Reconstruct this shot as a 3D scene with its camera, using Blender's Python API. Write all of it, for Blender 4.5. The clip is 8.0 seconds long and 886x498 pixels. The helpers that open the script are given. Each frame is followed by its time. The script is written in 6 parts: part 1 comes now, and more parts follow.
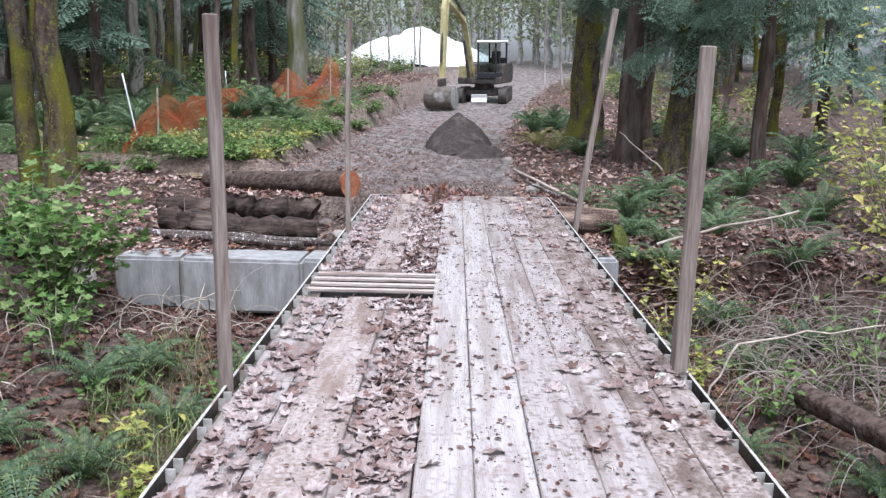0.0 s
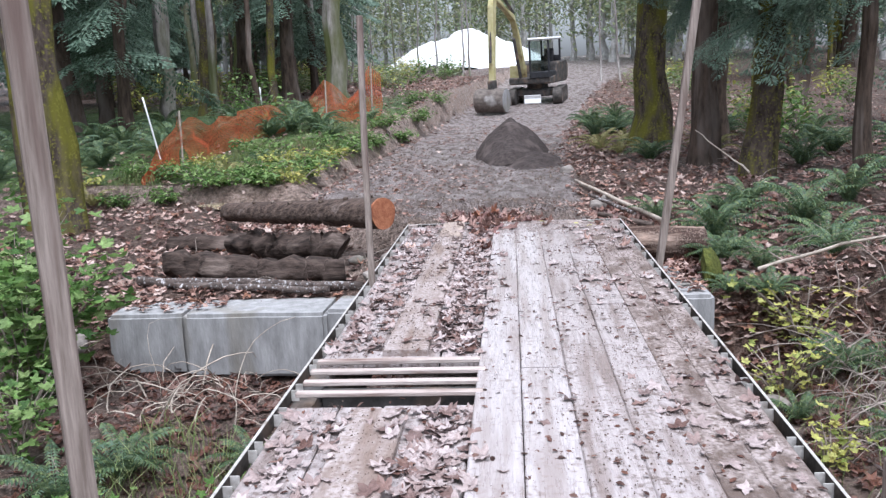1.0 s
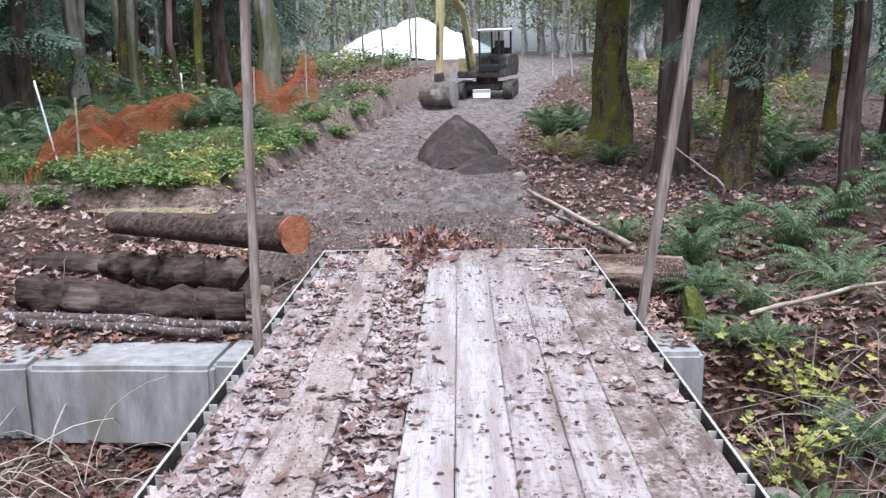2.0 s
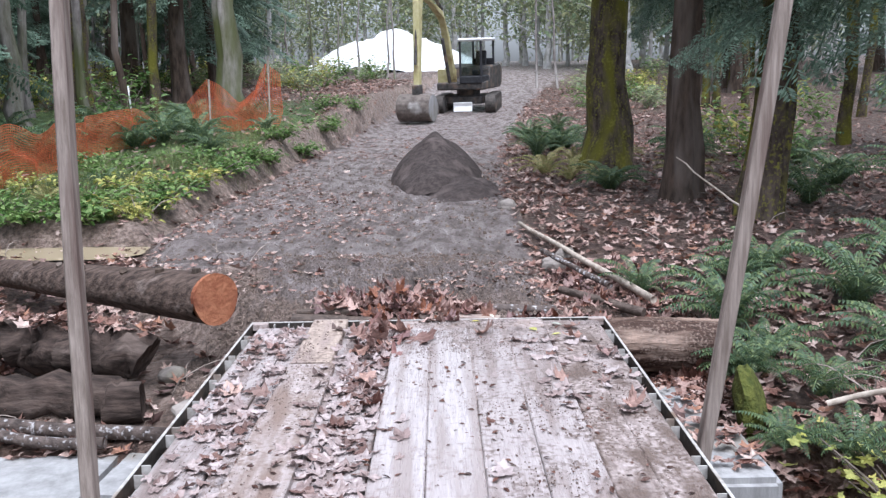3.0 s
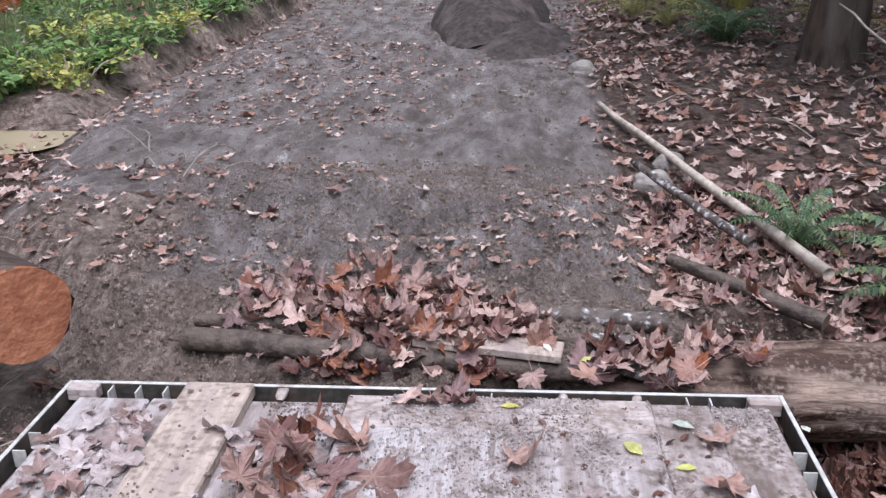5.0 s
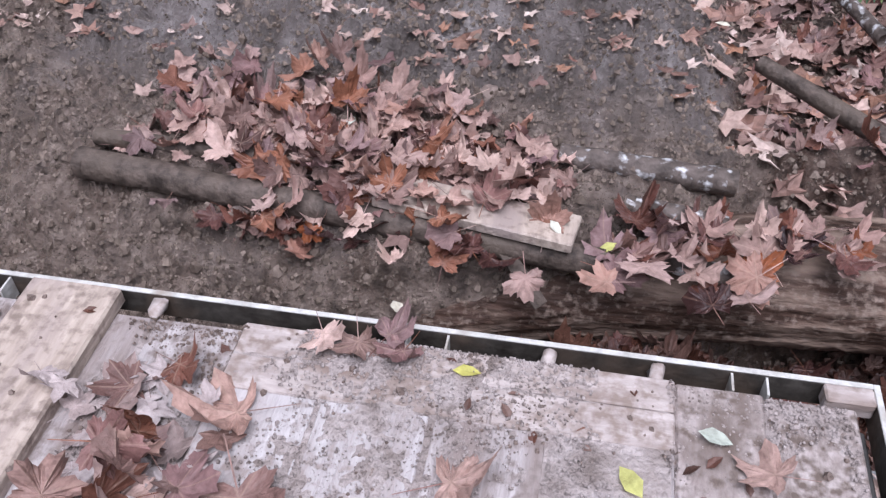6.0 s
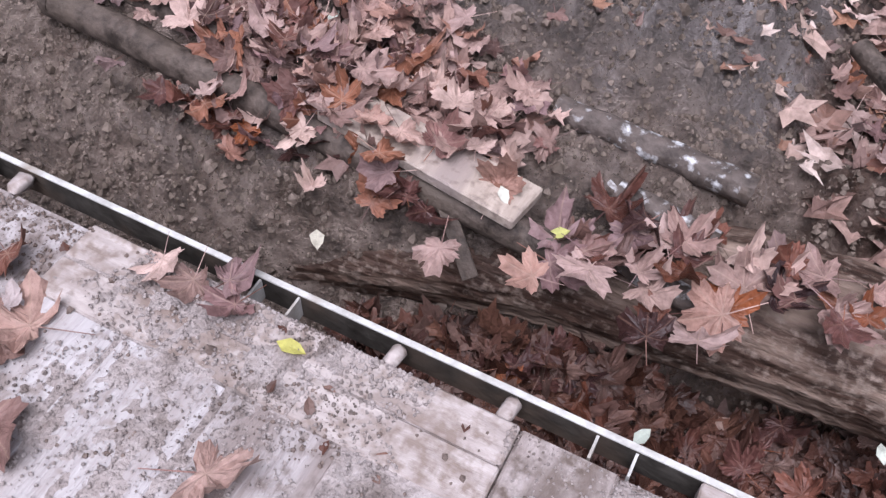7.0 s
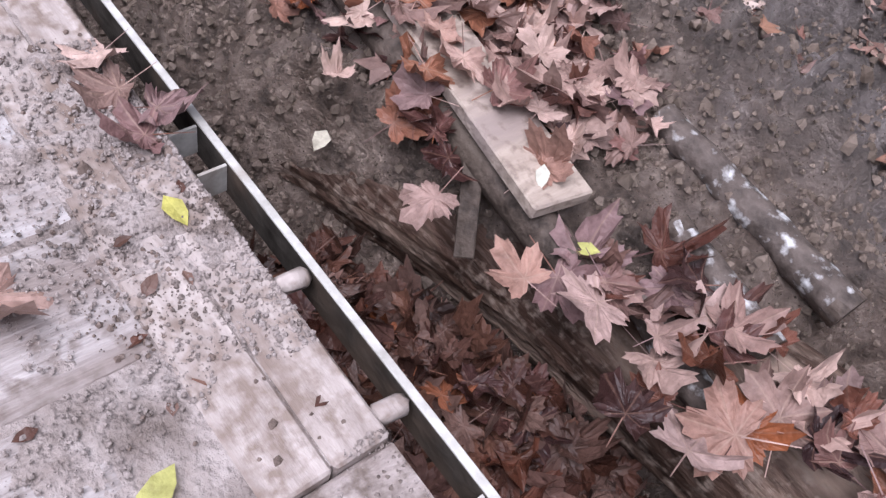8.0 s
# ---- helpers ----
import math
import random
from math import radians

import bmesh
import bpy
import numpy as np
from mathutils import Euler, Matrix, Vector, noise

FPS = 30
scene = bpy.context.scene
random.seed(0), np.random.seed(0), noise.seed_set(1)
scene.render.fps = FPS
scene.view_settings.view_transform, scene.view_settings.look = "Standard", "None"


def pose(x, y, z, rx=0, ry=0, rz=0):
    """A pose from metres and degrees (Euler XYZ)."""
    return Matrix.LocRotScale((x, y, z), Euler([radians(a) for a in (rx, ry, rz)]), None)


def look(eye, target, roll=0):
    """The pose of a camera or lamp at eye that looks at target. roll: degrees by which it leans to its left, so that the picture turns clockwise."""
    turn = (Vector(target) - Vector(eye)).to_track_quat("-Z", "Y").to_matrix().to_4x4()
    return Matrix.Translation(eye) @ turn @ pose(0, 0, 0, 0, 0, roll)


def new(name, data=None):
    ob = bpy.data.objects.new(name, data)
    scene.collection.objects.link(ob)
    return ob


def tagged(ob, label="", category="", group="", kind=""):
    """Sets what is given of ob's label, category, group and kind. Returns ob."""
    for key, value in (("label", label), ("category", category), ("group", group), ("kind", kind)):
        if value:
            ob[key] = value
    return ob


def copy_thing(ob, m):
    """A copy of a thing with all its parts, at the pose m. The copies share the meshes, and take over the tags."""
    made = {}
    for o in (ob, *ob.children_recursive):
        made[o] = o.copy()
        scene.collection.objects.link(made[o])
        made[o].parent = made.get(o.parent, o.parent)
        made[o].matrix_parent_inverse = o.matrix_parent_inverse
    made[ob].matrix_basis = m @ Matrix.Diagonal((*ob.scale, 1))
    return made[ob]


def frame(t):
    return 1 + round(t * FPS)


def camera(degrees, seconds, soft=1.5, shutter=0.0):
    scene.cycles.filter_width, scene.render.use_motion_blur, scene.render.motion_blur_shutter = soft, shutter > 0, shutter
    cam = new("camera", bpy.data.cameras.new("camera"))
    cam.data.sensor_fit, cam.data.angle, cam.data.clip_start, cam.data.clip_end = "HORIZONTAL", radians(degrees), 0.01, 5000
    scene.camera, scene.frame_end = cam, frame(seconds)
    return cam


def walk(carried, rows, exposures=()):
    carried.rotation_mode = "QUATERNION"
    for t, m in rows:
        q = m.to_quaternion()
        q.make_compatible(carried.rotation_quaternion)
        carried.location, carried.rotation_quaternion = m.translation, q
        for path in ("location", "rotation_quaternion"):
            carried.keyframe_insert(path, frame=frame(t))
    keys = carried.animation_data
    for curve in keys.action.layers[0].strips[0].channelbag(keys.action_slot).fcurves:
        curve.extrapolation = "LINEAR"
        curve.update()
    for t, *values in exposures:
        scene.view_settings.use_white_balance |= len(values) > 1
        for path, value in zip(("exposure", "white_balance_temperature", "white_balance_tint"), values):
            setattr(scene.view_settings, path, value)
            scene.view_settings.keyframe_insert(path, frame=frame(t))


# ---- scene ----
cam = camera(53.7, 8.0, soft=1.35)
PATH = [
    (0, (-0.076, -1.275, 1.425), (-0.098, 0.689, 1.052), 1.1),
    (0.5, (-0.012, -0.352, 1.443), (-0.183, 1.612, 1.103), -1.5),
    (1, (0.003, 0.582, 1.456), (-0.159, 2.542, 1.091), -2.4),
    (1.5, (0.027, 1.487, 1.463), (-0.124, 3.444, 1.078), -1.3),
    (2, (0.049, 2.396, 1.482), (0.009, 4.358, 1.094), -0.7),
    (2.2, (0.077, 2.769, 1.464), (0.053, 4.742, 1.139), -0.5),
    (3.3, (0.125, 4.887, 1.477), (0.128, 6.843, 1.059), -1.1),
    (3.5, (0.192, 5.178, 1.515), (0.115, 7.115, 1.023), -1.3),
    (4, (0.171, 5.973, 1.514), (0.141, 7.888, 0.938), -2),
    (4.2, (0.179, 6.302, 1.481), (0.124, 8.214, 0.898), -2.7),
    (5.3, (0.343, 7.776, 1.441), (0.139, 9.53, 0.502), -1),
    (5.5, (0.371, 8.006, 1.449), (0.132, 9.651, 0.336), -1.6),
    (6, (0.474, 8.572, 1.449), (0.194, 9.997, 0.074), -0.9),
    (6.5, (0.653, 8.878, 1.41), (0.339, 10.172, -0.082), 5.4),
    (7, (0.886, 9.068, 1.349), (0.349, 10.192, -0.215), 2.4),
    (7.3, (0.915, 9.193, 1.299), (0.477, 10.386, -0.245), 13.8),
    (7.5, (0.949, 9.263, 1.273), (0.42, 10.359, -0.314), 14.8),
    (8, (0.997, 9.361, 0.989), (0.246, 10.358, -0.574), 18.5),
]
walk(cam, [(t, look(eye, target, roll)) for t, eye, target, roll in PATH],
     exposures=[(0.0, 0.84, 5650, 11), (4.2, 0.82, 5600, 12), (5.5, 0.54, 5600, 14), (8.0, 0.56, 5750, 17)])

# ---------------------------------------------------------------- world and light
world = bpy.data.worlds.new("sky")
scene.world = world
world.use_nodes = True
wn, wl = world.node_tree.nodes, world.node_tree.links
sky = wn.new("ShaderNodeTexSky")
sky.sky_type, sky.sun_disc = "NISHITA", False
sky.sun_elevation, sky.sun_rotation = radians(70), radians(164)
sky.air_density, sky.dust_density, sky.ozone_density = 1.0, 4.0, 1.0
pale = wn.new("ShaderNodeHueSaturation")
pale.inputs["Saturation"].default_value, pale.inputs["Value"].default_value = 0.22, 1.75
wl.new(sky.outputs[0], pale.inputs["Color"])
wl.new(pale.outputs[0], wn["Background"].inputs[0])
wn["Background"].inputs[1].default_value = 0.082
sun = new("sun", bpy.data.lights.new("sun", "SUN"))
sun.data.energy, sun.data.angle, sun.data.color = 2.3, radians(50), (1, 0.975, 0.95)
sun.matrix_world = look((0, 0, 30), (-2, 7, 10))
rng = np.random.default_rng(7)


# ---------------------------------------------------------------- materials
def material(name, dark, light, scale=4.0, rough=0.8, stretch=(1, 1, 1), bump=0.3, bump_scale=None, third=None, third_scale=0.7,
             third_at=0.55, islands=None, metal=0.0, detail=8.0, spec=0.18, local=False, through_light=0.0, speck=None, speck_scale=42.0, speck_at=0.56, veins=None):
    """Two colours mixed by fine noise, a third in larger patches, relief from the fine noise; islands: colours picked piece by piece."""
    m = bpy.data.materials.new(name)
    m.use_nodes = True
    n, l = m.node_tree.nodes, m.node_tree.links
    b = n["Principled BSDF"]
    b.inputs["Metallic"].default_value = metal
    b.inputs["Specular IOR Level"].default_value = spec
    tc = n.new("ShaderNodeTexCoord")
    mp = n.new("ShaderNodeMapping")
    mp.inputs["Scale"].default_value = stretch
    if local:
        l.new(tc.outputs["Object"], mp.inputs["Vector"])
    else:
        geo = n.new("ShaderNodeNewGeometry")
        l.new(geo.outputs["Position"], mp.inputs["Vector"])
    nz = n.new("ShaderNodeTexNoise")
    nz.inputs["Scale"].default_value, nz.inputs["Detail"].default_value, nz.inputs["Roughness"].default_value = scale, detail, 0.65
    l.new(mp.outputs[0], nz.inputs["Vector"])
    ramp = n.new("ShaderNodeValToRGB")
    ramp.color_ramp.elements[0].position, ramp.color_ramp.elements[1].position = 0.33, 0.67
    ramp.color_ramp.elements[0].color, ramp.color_ramp.elements[1].color = (*dark, 1), (*light, 1)
    l.new(nz.outputs[0], ramp.inputs[0])
    colour = ramp.outputs[0]
    if islands:
        geo2 = n.new("ShaderNodeNewGeometry")
        oi = n.new("ShaderNodeObjectInfo")
        add = n.new("ShaderNodeMath")
        add.operation = "ADD"
        l.new(geo2.outputs["Random Per Island"], add.inputs[0])
        l.new(oi.outputs["Random"], add.inputs[1])
        fr = n.new("ShaderNodeMath")
        fr.operation = "FRACT"
        l.new(add.outputs[0], fr.inputs[0])
        r2 = n.new("ShaderNodeValToRGB")
        r2.color_ramp.interpolation = "LINEAR"
        els = r2.color_ramp.elements
        while len(els) < len(islands):
            els.new(0.5)
        for i, c in enumerate(islands):
            els[i].position, els[i].color = i / (len(islands) - 1), (*c, 1)
        l.new(fr.outputs[0], r2.inputs[0])
        mx = n.new("ShaderNodeMix")
        mx.data_type, mx.blend_type = "RGBA", "MULTIPLY"
        mx.inputs[0].default_value = 1.0
        l.new(r2.outputs[0], mx.inputs[6])
        l.new(colour, mx.inputs[7])
        colour = mx.outputs[2]
    if third:
        n3 = n.new("ShaderNodeTexNoise")
        n3.inputs["Scale"].default_value, n3.inputs["Detail"].default_value = third_scale, 6.0
        l.new(mp.outputs[0], n3.inputs["Vector"])
        r3 = n.new("ShaderNodeValToRGB")
        r3.color_ramp.elements[0].position, r3.color_ramp.elements[1].position = third_at - 0.06, third_at + 0.1
        l.new(n3.outputs[0], r3.inputs[0])
        mx3 = n.new("ShaderNodeMix")
        mx3.data_type = "RGBA"
        l.new(r3.outputs[0], mx3.inputs[0])
        l.new(colour, mx3.inputs[6])
        mx3.inputs[7].default_value = (*third, 1)
        colour = mx3.outputs[2]
    if speck:
        gs = n.new("ShaderNodeNewGeometry")
        n4, n5 = n.new("ShaderNodeTexNoise"), n.new("ShaderNodeTexNoise")
        n4.inputs["Scale"].default_value, n4.inputs["Detail"].default_value = speck_scale, 4.0
        n5.inputs["Scale"].default_value, n5.inputs["Detail"].default_value = 4.5, 5.0
        l.new(gs.outputs["Position"], n4.inputs["Vector"])
        l.new(gs.outputs["Position"], n5.inputs["Vector"])
        sm = n.new("ShaderNodeMath")
        sm.operation = "MULTIPLY_ADD"
        sm.inputs[1].default_value = 0.55
        l.new(n5.outputs[0], sm.inputs[0])
        l.new(n4.outputs[0], sm.inputs[2])
        r4 = n.new("ShaderNodeValToRGB")
        r4.color_ramp.elements[0].position, r4.color_ramp.elements[1].position = speck_at + 0.22, speck_at + 0.44
        l.new(sm.outputs[0], r4.inputs[0])
        mx4 = n.new("ShaderNodeMix")
        mx4.data_type = "RGBA"
        l.new(r4.outputs[0], mx4.inputs[0])
        l.new(colour, mx4.inputs[6])
        mx4.inputs[7].default_value = (*speck, 1)
        colour = mx4.outputs[2]
    if veins:
        sp = n.new("ShaderNodeSeparateXYZ")
        l.new(tc.outputs["Object"], sp.inputs[0])

        def calc(op, a, c, clamp=False):
            x = n.new("ShaderNodeMath")
            x.operation, x.use_clamp = op, clamp
            for q, v in enumerate((a, c)):
                if isinstance(v, (int, float)):
                    x.inputs[q].default_value = v
                else:
                    l.new(v, x.inputs[q])
            return x.outputs[0]

        turn = calc("MULTIPLY", calc("SUBTRACT", calc("ARCTAN2", sp.outputs[1], sp.outputs[0]), math.pi / 2), 1.0231)
        off = calc("ABSOLUTE", calc("SUBTRACT", calc("FRACT", calc("ADD", turn, 10.5), 0), 0.5), 0)
        reach = calc("SQRT", calc("ADD", calc("MULTIPLY", sp.outputs[0], sp.outputs[0]), calc("MULTIPLY", sp.outputs[1], sp.outputs[1])), 0)
        line = calc("SUBTRACT", 1.0, calc("MULTIPLY", calc("MULTIPLY", off, reach), 75.0), True)
        mv = n.new("ShaderNodeMix")
        mv.data_type = "RGBA"
        l.new(calc("MULTIPLY", line, 0.45), mv.inputs[0])
        l.new(colour, mv.inputs[6])
        mv.inputs[7].default_value = (*veins, 1)
        colour = mv.outputs[2]
    l.new(colour, b.inputs["Base Color"])
    if isinstance(rough, tuple):
        rr = n.new("ShaderNodeMapRange")
        rr.inputs[3].default_value, rr.inputs[4].default_value = rough
        rr.inputs[1].default_value, rr.inputs[2].default_value = 0.35, 0.65
        l.new(nz.outputs[0], rr.inputs[0])
        l.new(rr.outputs[0], b.inputs["Roughness"])
    else:
        b.inputs["Roughness"].default_value = rough
    if bump:
        nb = n.new("ShaderNodeTexNoise")
        nb.inputs["Scale"].default_value, nb.inputs["Detail"].default_value = bump_scale or scale * 2, 8.0
        l.new(mp.outputs[0], nb.inputs["Vector"])
        bp = n.new("ShaderNodeBump")
        bp.inputs["Strength"].default_value, bp.inputs["Distance"].default_value = bump, 0.02
        l.new(nb.outputs[0], bp.inputs["Height"])
        l.new(bp.outputs[0], b.inputs["Normal"])
    if through_light:
        tr = n.new("ShaderNodeBsdfTranslucent")
        l.new(colour, tr.inputs[0])
        ms = n.new("ShaderNodeMixShader")
        ms.inputs[0].default_value = through_light
        l.new(b.outputs[0], ms.inputs[1])
        l.new(tr.outputs[0], ms.inputs[2])
        l.new(ms.outputs[0], n["Material Output"].inputs[0])
    return m


def leaf_mat(name, cols, through_light=0.25, rough=0.55, veins=None):
    return material(name, (0.6, 0.58, 0.57), (1.15, 1.15, 1.15), scale=26, rough=rough, bump=0.35, bump_scale=70, islands=cols, through_light=through_light, spec=0.25, veins=veins)


M = {}
M["plank"] = material("weathered_plank", (0.36, 0.315, 0.308), (0.46, 0.415, 0.41), scale=15, stretch=(4.5, 0.35, 4.5), rough=(0.2, 0.45), bump=0.3, bump_scale=22,
                      third=(0.3, 0.25, 0.236), third_scale=2.6, third_at=0.51, speck=(0.25, 0.2, 0.182), speck_scale=34, speck_at=0.6, spec=0.45)
M["worn_plank"] = material("worn_plank", (0.3, 0.255, 0.245), (0.44, 0.388, 0.378), scale=15, stretch=(4.2, 0.4, 4.2), rough=(0.25, 0.5), bump=0.4, bump_scale=28,
                          third=(0.23, 0.182, 0.166), third_scale=2.8, third_at=0.54, speck=(0.17, 0.13, 0.115), speck_scale=36, speck_at=0.55, spec=0.35)
M["board"] = material("muddy_board", (0.27, 0.22, 0.203), (0.43, 0.372, 0.355), scale=11, stretch=(4, 0.7, 4), rough=(0.4, 0.7), bump=0.4, bump_scale=14,
                      third=(0.2, 0.145, 0.12), third_scale=2.5, third_at=0.56, speck=(0.22, 0.165, 0.14), speck_at=0.5)
M["mud_plank"] = material("muddy_plank", (0.22, 0.172, 0.155), (0.44, 0.375, 0.355), scale=14, stretch=(2.2, 0.9, 2.2), rough=(0.3, 0.6), bump=0.6, bump_scale=26,
                         third=(0.135, 0.1, 0.085), third_scale=4.0, third_at=0.53, speck=(0.13, 0.096, 0.08), speck_at=0.5)
M["fresh_board"] = material("newer_board", (0.29, 0.225, 0.185), (0.46, 0.37, 0.31), scale=11, stretch=(4, 0.7, 4), rough=(0.4, 0.65), bump=0.35, bump_scale=18,
                           third=(0.3, 0.235, 0.21), third_scale=3.0, third_at=0.52, speck=(0.2, 0.15, 0.125), speck_at=0.52)
M["cross_plank"] = material("cross_plank", (0.28, 0.225, 0.205), (0.46, 0.39, 0.365), scale=12, stretch=(0.9, 3, 3), rough=(0.4, 0.65), bump=0.35, bump_scale=14, third=(0.2, 0.145, 0.12), third_scale=3.5, third_at=0.57, speck=(0.22, 0.165, 0.14), speck_at=0.5)
M["slat"] = material("slat_wood", (0.34, 0.275, 0.245), (0.54, 0.46, 0.42), scale=8, stretch=(0.6, 6, 6), rough=0.65, bump=0.3, third=(0.16, 0.1, 0.08), third_scale=4)
M["post"] = material("post_wood", (0.15, 0.118, 0.098), (0.33, 0.275, 0.24), scale=8, stretch=(7, 7, 0.5), rough=0.65, bump=0.3, third=(0.14, 0.1, 0.085), third_scale=2.5)
# dirty brown steel, darkened further to paint the shade between rail and planks
M["rail"] = material("dirty_shaded_rail", (0.022, 0.018, 0.015), (0.07, 0.06, 0.052), scale=20, rough=0.6, bump=0.2, third=(0.09, 0.065, 0.05), third_scale=6)
M["rail_cap"] = material("worn_rail_cap", (0.36, 0.33, 0.3), (0.6, 0.57, 0.54), scale=25, rough=0.5, bump=0.15, third=(0.22, 0.16, 0.12), third_scale=6, third_at=0.62, metal=0.15)
M["mud"] = material("mud_clod", (0.1, 0.072, 0.06), (0.24, 0.18, 0.155), scale=25, rough=0.75, bump=0.6)
M["smear"] = material("trodden_mud", (0.25, 0.2, 0.182), (0.4, 0.34, 0.322), scale=24, rough=(0.35, 0.7), bump=0.9, bump_scale=60, third=(0.17, 0.132, 0.116), third_scale=9, third_at=0.56, spec=0.3)
M["soil"] = material("soil_crumb", (0.6, 0.6, 0.6), (1, 1, 1), scale=20, rough=0.8, bump=0.5, islands=[(0.108, 0.079, 0.062), (0.204, 0.152, 0.124), (0.144, 0.108, 0.085), (0.24, 0.182, 0.15), (0.12, 0.089, 0.07), (0.18, 0.134, 0.109)])
M["concrete"] = material("concrete", (0.21, 0.205, 0.2), (0.36, 0.35, 0.345), scale=6, rough=0.75, bump=0.3, bump_scale=30, third=(0.2, 0.18, 0.15), third_scale=1.4, third_at=0.58, stretch=(1.6, 1.6, 0.45))
M["bark"] = material("dark_bark", (0.035, 0.026, 0.02), (0.12, 0.085, 0.065), scale=12, stretch=(1, 1, 0.25), rough=0.85, bump=0.8, third=(0.17, 0.14, 0.12), third_scale=2.2, third_at=0.58)
M["log_bark"] = material("log_bark", (0.022, 0.015, 0.012), (0.13, 0.092, 0.074), scale=13, stretch=(0.6, 1.6, 1.6), rough=0.8, bump=1.0, bump_scale=18, third=(0.24, 0.19, 0.165), third_scale=3.4, third_at=0.64)
M["rotten_log"] = material("rotten_log", (0.015, 0.011, 0.009), (0.085, 0.06, 0.049), scale=11, stretch=(0.5, 1.8, 1.8), rough=0.85, bump=1.0, bump_scale=15, third=(0.17, 0.13, 0.11), third_scale=3.0, third_at=0.61)
M["bare_log"] = material("barkless_log", (0.024, 0.013, 0.009), (0.078, 0.044, 0.032), scale=15, stretch=(0.9, 3.4, 3.4), rough=0.65, bump=0.8, bump_scale=14, third=(0.29, 0.205, 0.16), third_scale=2.2, third_at=0.54, speck=(0.2, 0.148, 0.12), speck_scale=50, speck_at=0.57)
M["cut"] = material("fresh_cut", (0.2, 0.062, 0.03), (0.4, 0.17, 0.09), scale=11, rough=0.7, bump=0.5, bump_scale=40, third=(0.17, 0.055, 0.03), third_scale=5, third_at=0.6)
M["stick"] = material("stick_bark", (0.035, 0.026, 0.022), (0.14, 0.108, 0.094), scale=16, rough=0.6, bump=0.6, third=(0.55, 0.53, 0.53), third_scale=30, third_at=0.61)
M["limb"] = material("limb_bark", (0.03, 0.022, 0.018), (0.13, 0.097, 0.08), scale=22, rough=0.6, bump=0.5, third=(0.1, 0.075, 0.06), third_scale=5)
M["pale_stick"] = material("pale_stick", (0.25, 0.2, 0.16), (0.5, 0.43, 0.36), scale=14, rough=0.7, bump=0.3)
M["moss_bark"] = material("mossy_bark", (0.018, 0.013, 0.01), (0.11, 0.085, 0.068), scale=10, stretch=(1, 1, 0.4), rough=0.95, bump=1.0, bump_scale=14,
                          third=(0.115, 0.108, 0.018), third_scale=2.6, third_at=0.515, speck=(0.17, 0.16, 0.03), speck_scale=25, speck_at=0.58)
M["grey_bark"] = material("grey_bark", (0.13, 0.11, 0.1), (0.34, 0.31, 0.29), scale=9, stretch=(1, 1, 0.3), rough=0.85, bump=0.7, third=(0.09, 0.1, 0.035), third_scale=0.9, third_at=0.56)
M["alder"] = material("alder_bark", (0.3, 0.29, 0.28), (0.62, 0.6, 0.58), scale=4, rough=0.8, bump=0.3, third=(0.17, 0.17, 0.12), third_scale=1.2, third_at=0.58)
M["tarp"] = material("white_tarp", (0.8, 0.81, 0.83), (0.9, 0.9, 0.92), scale=1.5, rough=0.45, bump=0.3, bump_scale=2)
M["net"] = leaf_mat("orange_net", [(0.66, 0.14, 0.05), (0.78, 0.22, 0.1), (0.5, 0.1, 0.045)], 0.3, 0.6)
M["yellow"] = material("faded_yellow_paint", (0.4, 0.35, 0.15), (0.56, 0.51, 0.3), scale=5, rough=0.5, bump=0.05, third=(0.26, 0.2, 0.1), third_scale=2.2, third_at=0.6)
M["steel"] = material("worn_steel", (0.045, 0.042, 0.04), (0.13, 0.12, 0.115), scale=7, rough=0.55, bump=0.2, metal=0.3, third=(0.22, 0.16, 0.12), third_scale=3, third_at=0.58)
M["bucket"] = material("muddy_bucket", (0.08, 0.064, 0.055), (0.19, 0.16, 0.14), scale=6, rough=0.6, bump=0.3, third=(0.38, 0.36, 0.34), third_scale=2, third_at=0.6)
M["rubber"] = material("rubber_track", (0.03, 0.028, 0.026), (0.1, 0.085, 0.075), scale=9, rough=0.8, bump=0.4)
M["white_paint"] = material("white_paint", (0.68, 0.68, 0.68), (0.8, 0.8, 0.8), scale=5, rough=0.45, bump=0.05)
M["dark"] = material("dark_plastic", (0.02, 0.02, 0.022), (0.05, 0.05, 0.055), scale=6, rough=0.6, bump=0.05)
M["rock"] = material("rock", (0.14, 0.12, 0.105), (0.32, 0.28, 0.25), scale=7, rough=0.7, bump=0.5, third=(0.09, 0.09, 0.05), third_scale=2, third_at=0.6)
M["heap"] = material("dark_soil_heap", (0.028, 0.021, 0.019), (0.085, 0.067, 0.061), scale=14, rough=0.85, bump=0.9, bump_scale=22, third=(0.13, 0.102, 0.092), third_scale=2.5, third_at=0.62)
LITTER = [(0.111, 0.058, 0.047), (0.299, 0.169, 0.13), (0.52, 0.377, 0.319), (0.195, 0.094, 0.072), (0.611, 0.481, 0.423), (0.325, 0.208, 0.176), (0.117, 0.072, 0.065), (0.351, 0.182, 0.117)]
M["leaf"] = leaf_mat("dead_maple_leaf", LITTER, 0.12)
# wet leaves and rotted scraps; gap and ravine shade is put into these dark colours
M["wet_leaf"] = leaf_mat("wet_shaded_dead_leaf", [(0.035, 0.017, 0.013), (0.13, 0.058, 0.042), (0.05, 0.024, 0.019), (0.22, 0.135, 0.11), (0.09, 0.036, 0.025), (0.18, 0.085, 0.058), (0.035, 0.02, 0.017)], 0.1, 0.35)
